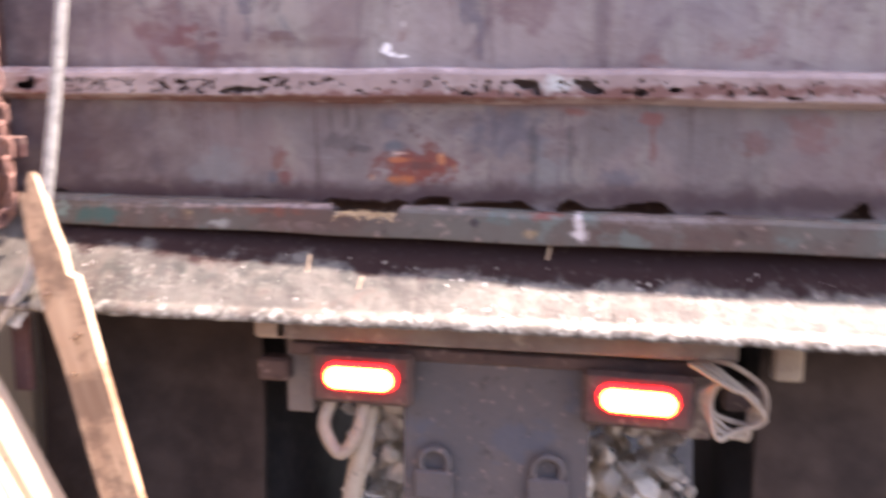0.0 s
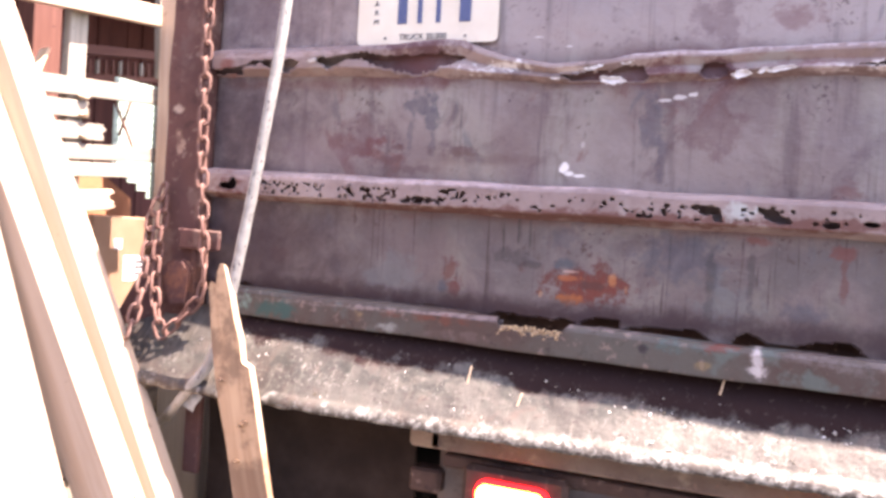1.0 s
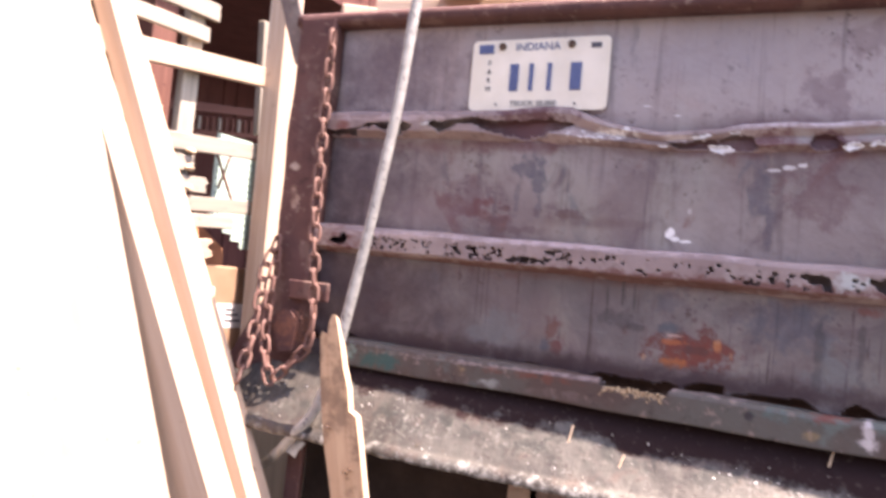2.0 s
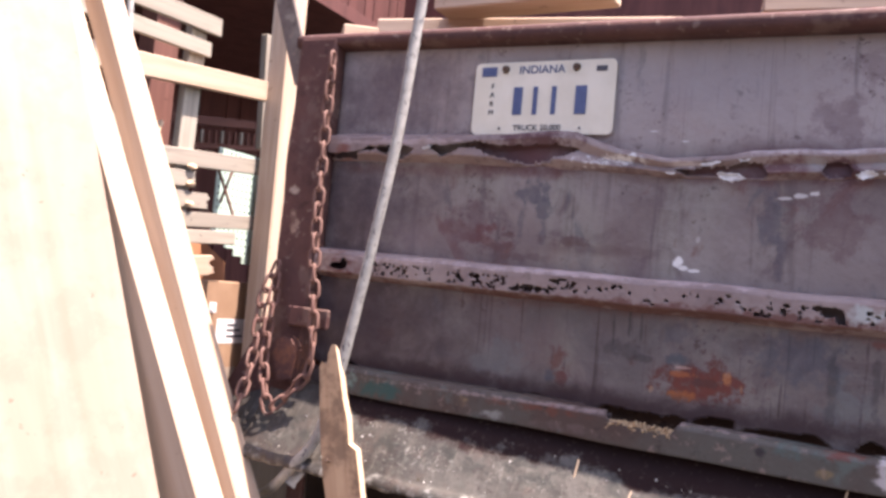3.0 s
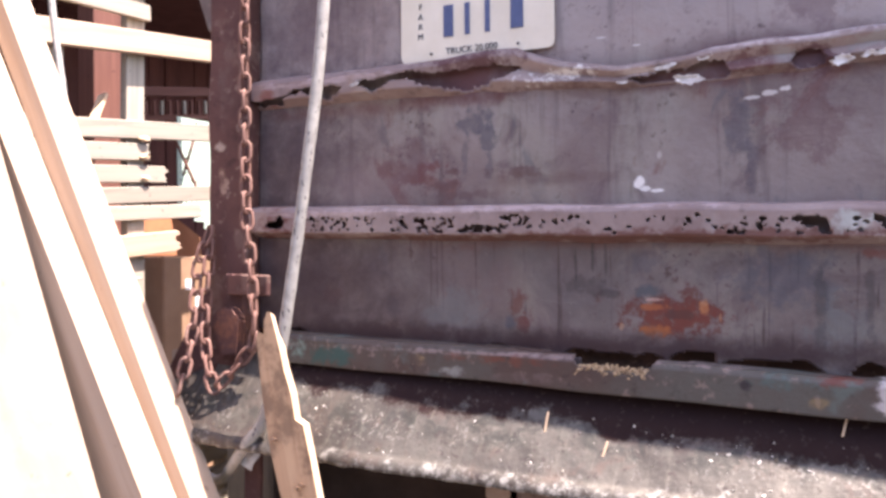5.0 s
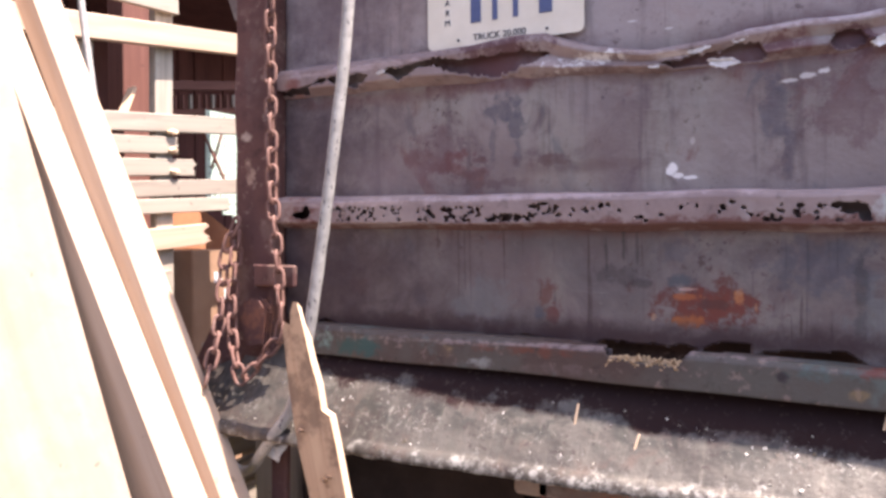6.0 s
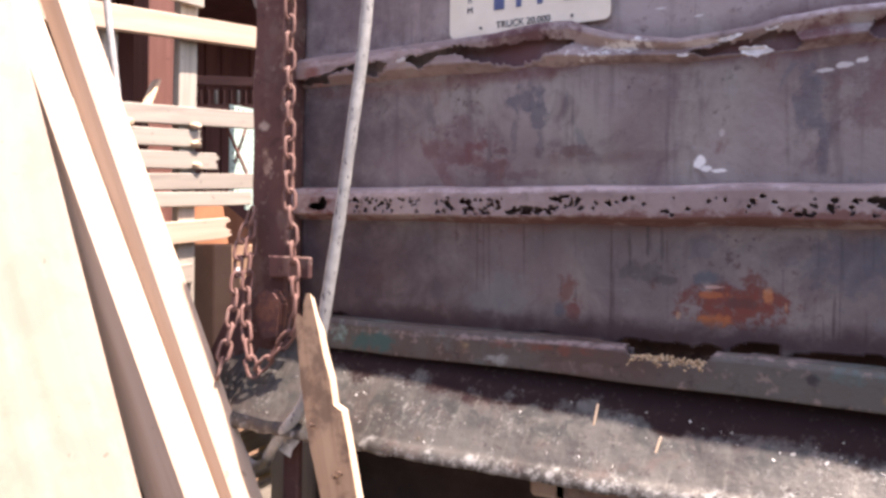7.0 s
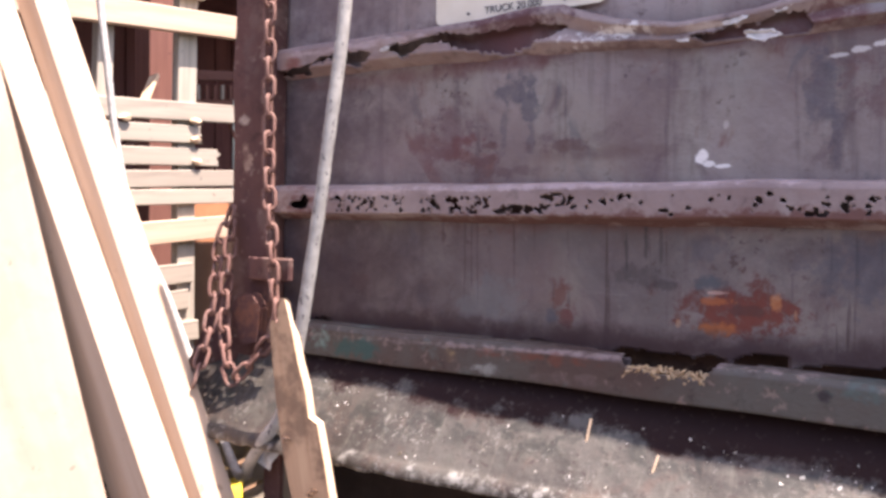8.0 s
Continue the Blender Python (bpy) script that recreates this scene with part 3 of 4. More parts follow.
# the upper rib: how far its crest and its foot are bent from straight, how deep it is crushed, and the torn gaps' edges
CREST = [(-0.80, 0.001), (-0.444, 0.006), (-0.369, 0.010), (-0.288, 0.018), (-0.221, 0.018), (-0.185, 0.000), (-0.139, -0.018), (-0.042, -0.034), (0.0, -0.032),
         (0.068, -0.028), (0.111, -0.016), (0.197, -0.010), (0.263, -0.013), (0.327, -0.006), (0.40, -0.004), (0.6, 0.002), (1.2, 0.004)]
FOOT = [(-0.80, -0.002), (-0.48, 0.001), (-0.29, -0.003), (-0.03, -0.012), (0.11, -0.013), (0.24, -0.009), (0.37, 0.0), (1.2, 0.0)]
CRUSH = [(-0.45, 0.0), (-0.36, 0.014), (-0.2, 0.020), (0.0, 0.016), (0.3, 0.018), (0.5, 0.010), (0.7, 0.0)]
GAPS = [([(-0.80, 1.742), (-0.757, 1.742), (-0.715, 1.750), (-0.687, 1.760), (-0.662, 1.759), (-0.618, 1.761), (-0.588, 1.758), (-0.575, 1.752), (-0.552, 1.754), (-0.540, 1.763), (-0.485, 1.766), (-0.433, 1.774), (-0.39, 1.768), (-0.345, 1.768), (-0.28, 1.772), (-0.235, 1.769), (-0.205, 1.762)],
         [(-0.80, 1.733), (-0.733, 1.731), (-0.714, 1.747), (-0.690, 1.747), (-0.676, 1.756), (-0.658, 1.741), (-0.617, 1.736), (-0.594, 1.738), (-0.578, 1.756), (-0.552, 1.758), (-0.539, 1.755), (-0.516, 1.741), (-0.490, 1.745), (-0.469, 1.758), (-0.437, 1.760), (-0.416, 1.750), (-0.392, 1.743), (-0.345, 1.733), (-0.31, 1.732), (-0.268, 1.741), (-0.232, 1.755), (-0.205, 1.765)]),
        ([(-0.045, 1.729), (-0.008, 1.730), (0.023, 1.735), (0.076, 1.740), (0.110, 1.748), (0.130, 1.745), (0.145, 1.722)], [(-0.045, 1.731), (-0.008, 1.719), (0.031, 1.716), (0.104, 1.714), (0.131, 1.716), (0.145, 1.726)]),
        ([(0.226, 1.728), (0.236, 1.751), (0.268, 1.750), (0.286, 1.735)], [(0.226, 1.732), (0.236, 1.728), (0.250, 1.719), (0.270, 1.726), (0.286, 1.738)]),
        ([(0.47, 1.742), (0.52, 1.752), (0.60, 1.750), (0.70, 1.744)], [(0.47, 1.744), (0.52, 1.742), (0.60, 1.741), (0.70, 1.746)])]


def rib1_shift(x, y, z, k):
    dz = cut(CREST, x) * (1 - k) + cut(FOOT, x) * k + 0.002 * n3(x, 0, 0, 12)
    return (0, (cut(CRUSH, x) * (1 - abs(2 * k - 1)) + 0.004 * n3(x, z, 0, 18)) * (1 if y < -0.003 else 0), dz)


def rib1_holes(x, y, z):
    if y > -0.010:
        return False
    k = min(1.0, max(0.0, 0.27 + 0.5 * (1.772 - z) / 0.030))
    z += rib1_shift(x, y, z, k)[2] + 0.0045 * n3(x, 0, 0, 48) + 0.004 * n3(x, 5, 0, 150)
    return any(up[0][0] < x < up[-1][0] and cut(low, x) < z < cut(up, x) for up, low in GAPS)


def flake(x, y, z, w, h, turn):
    """A curled scale of paint and rust standing off the torn rib."""
    bm = bmesh.new()
    bmesh.ops.create_grid(bm, x_segments=9, y_segments=6, size=0.5)
    for v in bm.verts[:]:
        r = math.hypot(v.co.x, v.co.y) / 0.5
        k = (0.86 + 0.5 * n3(x + v.co.x, v.co.y, z, 4)) / max(0.75, r)
        v.co = Vector((v.co.x * k * w, 0.25 * h * (1 - r * r) + 0.003 * n3(v.co.x, v.co.y, x, 5), v.co.y * k * h))
    bm.transform(pose(x, y, z, 0, turn, 0))
    return thicken(smooth(part("paint_flake", bm, FLAKE, truck, "lifted pale flake of old paint")), 0.0012)


for at in ((0.080, -0.034, 1.717, 0.050, 0.017, 4), (0.300, -0.030, 1.729, 0.036, 0.016, -8), (-0.545, -0.040, 1.757, 0.022, 0.008, -14), (0.042, -0.030, 1.741, 0.040, 0.008, -12),
           (0.105, -0.026, 1.753, 0.030, 0.009, -20), (0.365, -0.030, 1.738, 0.060, 0.010, -10), (0.335, -0.030, 1.735, 0.022, 0.009, -24), (-0.03, -0.030, 1.721, 0.020, 0.005, 3)):
    flake(*at)


# rust holes of the middle rib: small round ones in loose drifts, and two places where they have run together
rnd = random.Random(11)
PITS = []
for xa, xb, count, za, zb in ((-0.67, -0.50, 40, 1.480, 1.506), (-0.47, -0.33, 48, 1.478, 1.506), (-0.33, -0.24, 26, 1.478, 1.490), (-0.24, -0.10, 24, 1.486, 1.508),
                              (-0.10, 0.12, 16, 1.480, 1.508), (0.12, 0.30, 30, 1.478, 1.508), (0.30, 0.44, 18, 1.482, 1.508), (0.44, 1.15, 70, 1.478, 1.508)):
    for k in range(count):
        r = rnd.uniform(0.0018, 0.0040) * (1.35 if rnd.random() < 0.25 else 1)
        PITS.append((rnd.uniform(xa, xb), rnd.uniform(za, zb), r * rnd.uniform(0.8, 1.5), r))
PITS += [(-0.735, 1.490, 0.022, 0.008), (-0.722, 1.497, 0.010, 0.012), (-0.315, 1.482, 0.012, 0.004), (-0.285, 1.483, 0.010, 0.005), (-0.262, 1.486, 0.008, 0.005), (-0.232, 1.504, 0.012, 0.004), (-0.215, 1.508, 0.010, 0.003),
         (0.262, 1.498, 0.016, 0.009), (0.278, 1.492, 0.008, 0.013), (0.243, 1.503, 0.010, 0.005), (0.368, 1.496, 0.014, 0.011), (0.382, 1.488, 0.010, 0.008), (0.352, 1.502, 0.008, 0.005), (0.46, 1.484, 0.014, 0.006), (0.52, 1.490, 0.012, 0.005)]
PITS.sort()
PIT_X = [p[0] for p in PITS]


def rib2_holes(x, y, z):
    if y > -0.022 or z > 1.510:
        return False
    a, b = np.searchsorted(PIT_X, (x - 0.04, x + 0.04))
    wob = 1 + 0.55 * noise.noise(Vector((x * 230, 3, z * 230)))
    return any(((x - px) / rx) ** 2 + ((z - pz) / rz) ** 2 < wob for px, pz, rx, rz in PITS[a:b])


rib_profile = [(0.0, 1.790), (-0.030, 1.781), (-0.036, 1.772), (-0.034, 1.742), (-0.001, 1.727)]
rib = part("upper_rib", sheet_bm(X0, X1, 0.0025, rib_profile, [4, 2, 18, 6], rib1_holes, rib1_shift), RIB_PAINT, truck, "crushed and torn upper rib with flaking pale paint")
thicken(smooth(rib), 0.0025)
SAG = [(-0.8, -0.002), (-0.2, -0.006), (0.4, -0.008), (0.8, -0.016), (1.2, -0.020)]
rib_profile = [(0.0, 1.530), (-0.033, 1.525), (-0.040, 1.516), (-0.037, 1.476), (-0.001, 1.462)]
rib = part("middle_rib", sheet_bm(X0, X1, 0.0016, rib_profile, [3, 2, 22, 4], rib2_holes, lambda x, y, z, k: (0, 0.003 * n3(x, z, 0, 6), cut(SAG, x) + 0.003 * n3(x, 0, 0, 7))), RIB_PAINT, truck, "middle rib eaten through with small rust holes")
thicken(smooth(rib), 0.0025)


def rail_holes(x, y, z):
    depth = cut([(-0.112, -0.01), (-0.098, 0.011), (-0.06, 0.016), (0.0, 0.019), (0.022, 0.015), (0.036, -0.01)], x) + 0.004 * n3(x, 0, 0, 60)
    if -0.112 < x < 0.036 and z > 1.264 - depth:
        return True
    if y > -0.012 and z > 1.25:
        return n3(x, 0, 0, 11) > 0.15
    return False


def rail_shift(x, y, z, k):
    return (0, 0.003 * n3(x, z, 0, 7), cut([(-0.8, 0.005), (-0.2, 0.002), (0.13, -0.005), (0.8, -0.009), (1.2, -0.010)], x) + 0.003 * n3(x, 0, 0, 5))


# tan chaff caked along the notch's lower edge
rnd = random.Random(3)
bm = bmesh.new()
for k in range(190):
    x = rnd.uniform(-0.097, 0.026)
    q = pose(x, -0.040 + rnd.uniform(-0.004, 0.014), 1.2465 - 0.03 * (x + 0.1) + rnd.uniform(-0.007, 0.004), rnd.uniform(-40, 40), rnd.uniform(-60, 60), rnd.uniform(0, 180))
    bmesh.ops.create_cube(bm, size=1.0, matrix=q @ Matrix.Diagonal((rnd.uniform(0.006, 0.020), rnd.uniform(0.002, 0.005), rnd.uniform(0.002, 0.006), 1)))
part("caked_chaff", bm, CHAFF, truck, "tan chaff caked in the rail's notch")
rail = part("bottom_rail", sheet_bm(-0.745, X1, 0.004, [(0.0, 1.268), (-0.038, 1.266), (-0.046, 1.258), (-0.045, 1.208), (-0.002, 1.202)], [6, 3, 14, 4], rail_holes, rail_shift), RAIL_PAINT, truck, "bottom rail with a rusted notch and green paint remains")
thicken(smooth(rail), 0.004)

top = part("top_rail", sheet_bm(-0.915, 1.315, 0.03, [(0.062, 2.012), (-0.030, 2.012), (-0.040, 2.004), (-0.038, 1.984), (0.0, 1.976)], [2, 2, 2, 2], None, lambda x, y, z, k: (0, (-0.006 - 0.008 * (x + 0.5) + 0.002 * n3(x, z, 0, 7)) * (y < 0.01), 0.004)), POST_RUST, truck)
thicken(smooth(top), 0.004)

# lip below the tailgate, its steel folded down to the rear
def lip_out(x):
    return min(1.0, max(0.0, (0.25 - x) / 0.95))


def lip_shift(x, y, z, k):
    return (0, -0.026 * lip_out(x) + 0.004 * n3(x, z, 0, 5) + 0.0015 * n3(x, z, 3, 30), 0.007 * lip_out(x) + 0.004 * n3(x, 4, z, 4) + (0.003 * n3(x, 0, 0, 25) + 0.0025 * n3(x, 2, 0, 70) if k > 0.9 else 0))


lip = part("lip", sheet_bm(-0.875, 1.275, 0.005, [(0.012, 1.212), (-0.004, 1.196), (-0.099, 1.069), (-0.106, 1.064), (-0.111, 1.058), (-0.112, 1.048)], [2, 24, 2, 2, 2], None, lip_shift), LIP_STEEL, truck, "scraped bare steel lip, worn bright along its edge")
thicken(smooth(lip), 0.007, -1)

# corner posts
for side in (-1, 1):
    xa, xb = (-0.905, -0.800) if side < 0 else (1.200, 1.305)
    bm = span_box(xa, xb, -0.045, 0.10, 1.15, 2.006, 0.006)
    bmesh.ops.subdivide_edges(bm, edges=[e for e in bm.edges if abs((e.verts[0].co - e.verts[1].co).z) > 0.5], cuts=30)
    for v in bm.verts:
        v.co.x += 0.004 * n3(v.co.x, v.co.y, v.co.z, 7)
        v.co.y += 0.003 * n3(v.co.x, v.co.y + 3, v.co.z, 7)
    part("corner_post", bm, POST_RUST, truck, "flaking brown rusted corner post")
    # flared gusset between post and lip, and the lip's cut-off corner
    for name, outline, thick, mat in (("side_wing", [(-0.905, -0.030, 1.378), (-1.026, -0.056, 1.138), (-0.885, -0.040, 1.150), (-0.872, -0.030, 1.260)], (0, 0.008, 0), POST_RUST),
                                      ("lip_corner", [(-0.872, -0.004, 1.195), (-1.026, -0.050, 1.136), (-0.935, -0.106, 1.066), (-0.872, -0.111, 1.057)], (0, 0.004, -0.006), LIP_STEEL)):
        bm = bmesh.new()
        f = bm.faces.new([bm.verts.new((x if side < 0 else 0.4 - x, y - (0.026 if side < 0 and mat is LIP_STEEL else 0), z + (0.007 if side < 0 and mat is LIP_STEEL else 0))) for x, y, z in outline])
        q = bmesh.ops.extrude_face_region(bm, geom=[f])
        for v in q["geom"]:
            if isinstance(v, bmesh.types.BMVert):
                v.co += Vector(thick)
        bmesh.ops.recalc_face_normals(bm, faces=bm.faces[:])
        part(name, bm, mat, truck)
    # bed side wall running forward
    xw = (-0.905, -0.86) if side < 0 else (1.26, 1.305)
    part("bed_side", span_box(xw[0], xw[1], 0.102, 3.6, 1.1, 2.0, 0.006), DARK_RUST, truck)
part("bed_floor", span_box(-0.90, 1.30, 0.02, 3.6, 1.05, 1.15, 0.004), DARK_RUST, truck)
part("bed_front", span_box(-0.90, 1.30, 3.6, 3.66, 1.05, 2.3, 0.004), DARK_RUST, truck)

bm = box_bm((0.05, 0.008, 0.24), (0, 0, 0), 0.002)
bm.transform(pose(-0.945, -0.02, 2.02, 0, -22, 0))
part("top_brace", bm, FRAME_STEEL, truck)

# tab that holds the chain against the tailgate
bm = span_box(-0.832, -0.728, -0.068, -0.056, 1.345, 1.388, 0.003)
part("chain_tab", bm, POST_RUST, truck)
part("chain_tab_arm", span_box(-0.842, -0.826, -0.060, -0.040, 1.345, 1.388, 0.002), POST_RUST, truck)


# chains
def link_mesh(length, width, wire):
    r = (width - wire) / 2
    h = (length - width) / 2
    pts = []
    for k in range(7):
        a = math.pi * k / 6
        pts.append((r * math.cos(a), 0, h + r * math.sin(a)))
    for k in range(7):
        a = math.pi + math.pi * k / 6
        pts.append((r * math.cos(a), 0, -h + r * math.sin(a)))
    bm = tube_bm(pts, wire / 2, 7, True)
    me = bpy.data.meshes.new("link")
    bm.to_mesh(me)
    bm.free()
    me.materials.append(CHAIN_RUST)
    me.polygons.foreach_set("use_smooth", [True] * len(me.polygons))
    return me


LINK = link_mesh(0.050, 0.029, 0.0075)


def chain(points, parent, seed):
    rnd = random.Random(seed)
    line = glide(points, 40)
    pitch, d, k = 0.0345, 0.0, 0
    holder = empty("chain")
    holder.parent = parent
    holder["label"] = "heavy rusted steel chain"
    want = 0.0
    for a, b in zip(line, line[1:]):
        s = (b - a).length
        while want <= d + s:
            p = a.lerp(b, (want - d) / max(s, 1e-9))
            ax = (b - a).normalized()
            q = ax.to_track_quat('Z', 'Y').to_matrix().to_4x4()
            ob = new("link", LINK)
            ob.parent = holder
            ob.matrix_local = Matrix.Translation(p) @ q @ pose(0, 0, 0, 0, 0, (45 if k % 2 else -45) + rnd.uniform(-14, 14))
            k += 1
            want += pitch
        d += s
    return holder


chain([(-0.795, -0.062, 1.945), (-0.793, -0.064, 1.80), (-0.788, -0.066, 1.66), (-0.776, -0.075, 1.52), (-0.762, -0.080, 1.42), (-0.752, -0.085, 1.36), (-0.745, -0.088, 1.30), (-0.752, -0.09, 1.245),
       (-0.785, -0.095, 1.205), (-0.822, -0.105, 1.165), (-0.835, -0.11, 1.18), (-0.86, -0.098, 1.25), (-0.868, -0.088, 1.33), (-0.872, -0.075, 1.41), (-0.880, -0.062, 1.462)], truck, 1)
chain([(-0.884, -0.066, 1.465), (-0.898, -0.078, 1.40), (-0.893, -0.092, 1.33), (-0.886, -0.112, 1.25), (-0.884, -0.135, 1.19), (-0.882, -0.155, 1.14)], truck, 2)
bm = bmesh.new()
ring = [bm.verts.new((x, -0.05, z)) for x, z in ((-0.875, 1.292), (-0.853, 1.318), (-0.815, 1.322), (-0.792, 1.296), (-0.800, 1.225), (-0.845, 1.215))]
f = bm.faces.new(ring)
r = bmesh.ops.extrude_face_region(bm, geom=[f])
for v in r["geom"]:
    if isinstance(v, bmesh.types.BMVert):
        v.co.y -= 0.022
bmesh.ops.recalc_face_normals(bm, faces=bm.faces[:])
bmesh.ops.bevel(bm, geom=bm.edges[:], offset=0.005, segments=2, affect='EDGES')
part("hinge_lug", bm, POST_RUST, truck)


# number plate
def text_bm(body, size, m):
    cu = bpy.data.curves.new("t", 'FONT')
    cu.body, cu.size, cu.align_x, cu.align_y, cu.extrude = body, size, 'CENTER', 'CENTER', 0.0006
    ob = bpy.data.objects.new("t", cu)
    scene.collection.objects.link(ob)
    me = bpy.data.meshes.new_from_object(ob.evaluated_get(bpy.context.evaluated_depsgraph_get()))
    bm = bmesh.new()
    bm.from_mesh(me)
    bm.transform(m)
    bpy.data.objects.remove(ob)
    bpy.data.curves.remove(cu)
    bpy.data.meshes.remove(me)
    return bm


PW, PH = 0.304, 0.152
bm = bmesh.new()
ring = []
for cx, cz, a0 in ((1, 1, 0), (-1, 1, 90), (-1, -1, 180), (1, -1, 270)):
    for k in range(6):
        a = radians(a0 + 18 * k)
        ring.append(bm.verts.new((cx * (PW / 2 - 0.012) + 0.012 * math.cos(a), 0, cz * (PH / 2 - 0.012) + 0.012 * math.sin(a))))
f = bm.faces.new(ring)
inner = bmesh.ops.inset_individual(bm, faces=[f], thickness=0.003, depth=0.0)
r = bmesh.ops.extrude_face_region(bm, geom=bm.faces[:])
for v in r["geom"]:
    if isinstance(v, bmesh.types.BMVert):
        v.co.y += 0.0015
bmesh.ops.recalc_face_normals(bm, faces=bm.faces[:])
plate = part("number_plate", bm, PLATE_PAINT, truck, "cream enamelled number plate with blue lettering, lower corner bent")
plate.matrix_local = pose(-0.305, -0.016, 1.869, 0, -0.9, 0)


def on_plate(x, z):
    return pose(x, -0.0008, z, 90, 0, 0)


def bar(name, w, h, x, z, material=PLATE_BLUE):
    return part(name, box_bm((w, 0.0018, h), (x, -0.0008, z), 0.0004), material, plate)


part("lettering", text_bm("INDIANA", 0.024, on_plate(-0.004, 0.058)), PLATE_BLUE, plate)
part("lettering", text_bm("TRUCK 20.000", 0.0165, on_plate(-0.006, -0.062)), PLATE_INK, plate)
for k, ch in enumerate("FARM"):
    part("lettering", text_bm(ch, 0.0155, on_plate(-0.110, 0.026 - 0.0185 * k)), PLATE_INK, plate)
for x, w in ((-0.052, 0.020), (-0.014, 0.010), (0.026, 0.010), (0.083, 0.024)):
    bar("character_bar", w, 0.058, x, -0.006)
bar("validation_sticker", 0.034, 0.020, -0.120, 0.057)
bar("year_mark", 0.022, 0.011, 0.122, 0.057, PLATE_INK)
for x in (-0.083, 0.070):
    b = bmesh.new()
    bmesh.ops.create_cone(b, cap_ends=True, segments=10, radius1=0.0085, radius2=0.007, depth=0.006, matrix=pose(x, -0.004, 0.061, 90))
    part("bolt", b, BOLT, plate)
for x in (-0.088, 0.085):
    b = bmesh.new()
    bmesh.ops.create_cone(b, cap_ends=True, segments=8, radius1=0.0026, radius2=0.0026, depth=0.002, matrix=pose(x, -0.001, -0.063, 90))
    part("dot", b, PLATE_INK, plate)

# rear of the chassis below the lip
part("rear_cross_channel", span_box(-0.24, 0.66, 0.00, 0.09, 0.985, 1.055, 0.006), FRAME_STEEL, truck, "grimy steel cross channel under the lip")
part("cross_bar", span_box(-0.22, 0.62, 0.03, 0.06, 0.945, 0.972, 0.004), DARK_RUST, truck)
part("hitch_plate", span_box(0.018, 0.395, 0.04, 0.055, 0.45, 0.962, 0.003), HITCH_STEEL, truck, "dark blue-grey steel hitch plate")
for x in (0.085, 0.315):
    smooth(part("tow_loop", tube_bm([(x + 0.030 * math.cos(a), 0.030, 0.735 + 0.030 * math.sin(a)) for a in [k * math.tau / 18 for k in range(18)]], 0.008, 8, True), HITCH_STEEL, truck))
    part("loop_bracket", span_box(x - 0.04, x + 0.04, 0.018, 0.04, 0.66, 0.72, 0.004), HITCH_STEEL, truck)


def tail_light(x, z, tilt):
    holder = part("tail_light", span_box(-0.105, 0.105, 0.0, 0.03, -0.060, 0.050, 0.01), DARK_RUST, truck, "rusted tail light bracket with a lit oval red lens")
    holder.matrix_local = pose(x, -0.012, z, 0, tilt, 0)
    for nm, w, h, d, mat in (("lens_rim", 0.154, 0.058, 0.014, LENS_RIM), ("lens_core", 0.142, 0.046, 0.019, LENS_CORE)):
        bm = bmesh.new()
        prof = []
        for k in range(40):
            a = math.tau * k / 40
            r = h / 2
            cx = (w / 2 - r) * (1 if math.cos(a) > 0 else -1)
            prof.append((cx + r * math.cos(a), r * math.sin(a)))
        back = [bm.verts.new((px, 0.0, pz)) for px, pz in prof]
        front = [bm.verts.new((px * 0.95, -d, pz * 0.9)) for px, pz in prof]
        for k in range(40):
            bm.faces.new((back[k], back[(k + 1) % 40], front[(k + 1) % 40], front[k]))
        bm.faces.new(front)
        bmesh.ops.recalc_face_normals(bm, faces=bm.faces[:])
        part(nm, bm, mat, holder)
    return holder


tail_light(-0.058, 0.920, 0.5)
tail_light(0.482, 0.908, 1.5)
# flaps, tyres and hangers
for xa, xb in ((-0.89, -0.335), (0.73, 1.27)):
    bm = span_box(xa, xb, 0.16, 0.172, 0.28, 1.04, 0.002)
    bmesh.ops.subdivide_edges(bm, edges=bm.edges[:], cuts=10, use_grid_fill=True)
    for v in bm.verts:
        v.co.y += 0.018 * n3(v.co.x, 0, v.co.z, 3)
    part("mud_flap", bm, RUBBER, truck, "mud-stained black rubber mud flap")
    part("flap_hanger", span_box(xa - 0.02, xb + 0.02, 0.14, 0.18, 1.02, 1.05, 0.003), FRAME_STEEL, truck)
    for xt in (xa + 0.13, xa + 0.40):
        bm = bmesh.new()
        bmesh.ops.create_cone(bm, cap_ends=True, segments=40, radius1=0.47, radius2=0.47, depth=0.24, matrix=pose(xt, 0.80, 0.49, 0, 90, 0))
        bmesh.ops.bevel(bm, geom=[e for e in bm.edges if abs((e.verts[0].co - e.verts[1].co).x) < 0.01], offset=0.04, segments=3, affect='EDGES')
        smooth(part("tyre", bm, TYRE, truck))
for x in (-0.22, 0.60):
    part("chassis_rail", span_box(x - 0.03, x + 0.03, 0.09, 3.6, 0.80, 1.04, 0.004), FRAME_STEEL, truck)
for x, y in ((-0.27, 0.06), (0.68, 0.05)):
    part("side_bracket", span_box(x - 0.035, x + 0.035, y, y + 0.05, 0.875, 0.925, 0.006), DARK_RUST, truck)
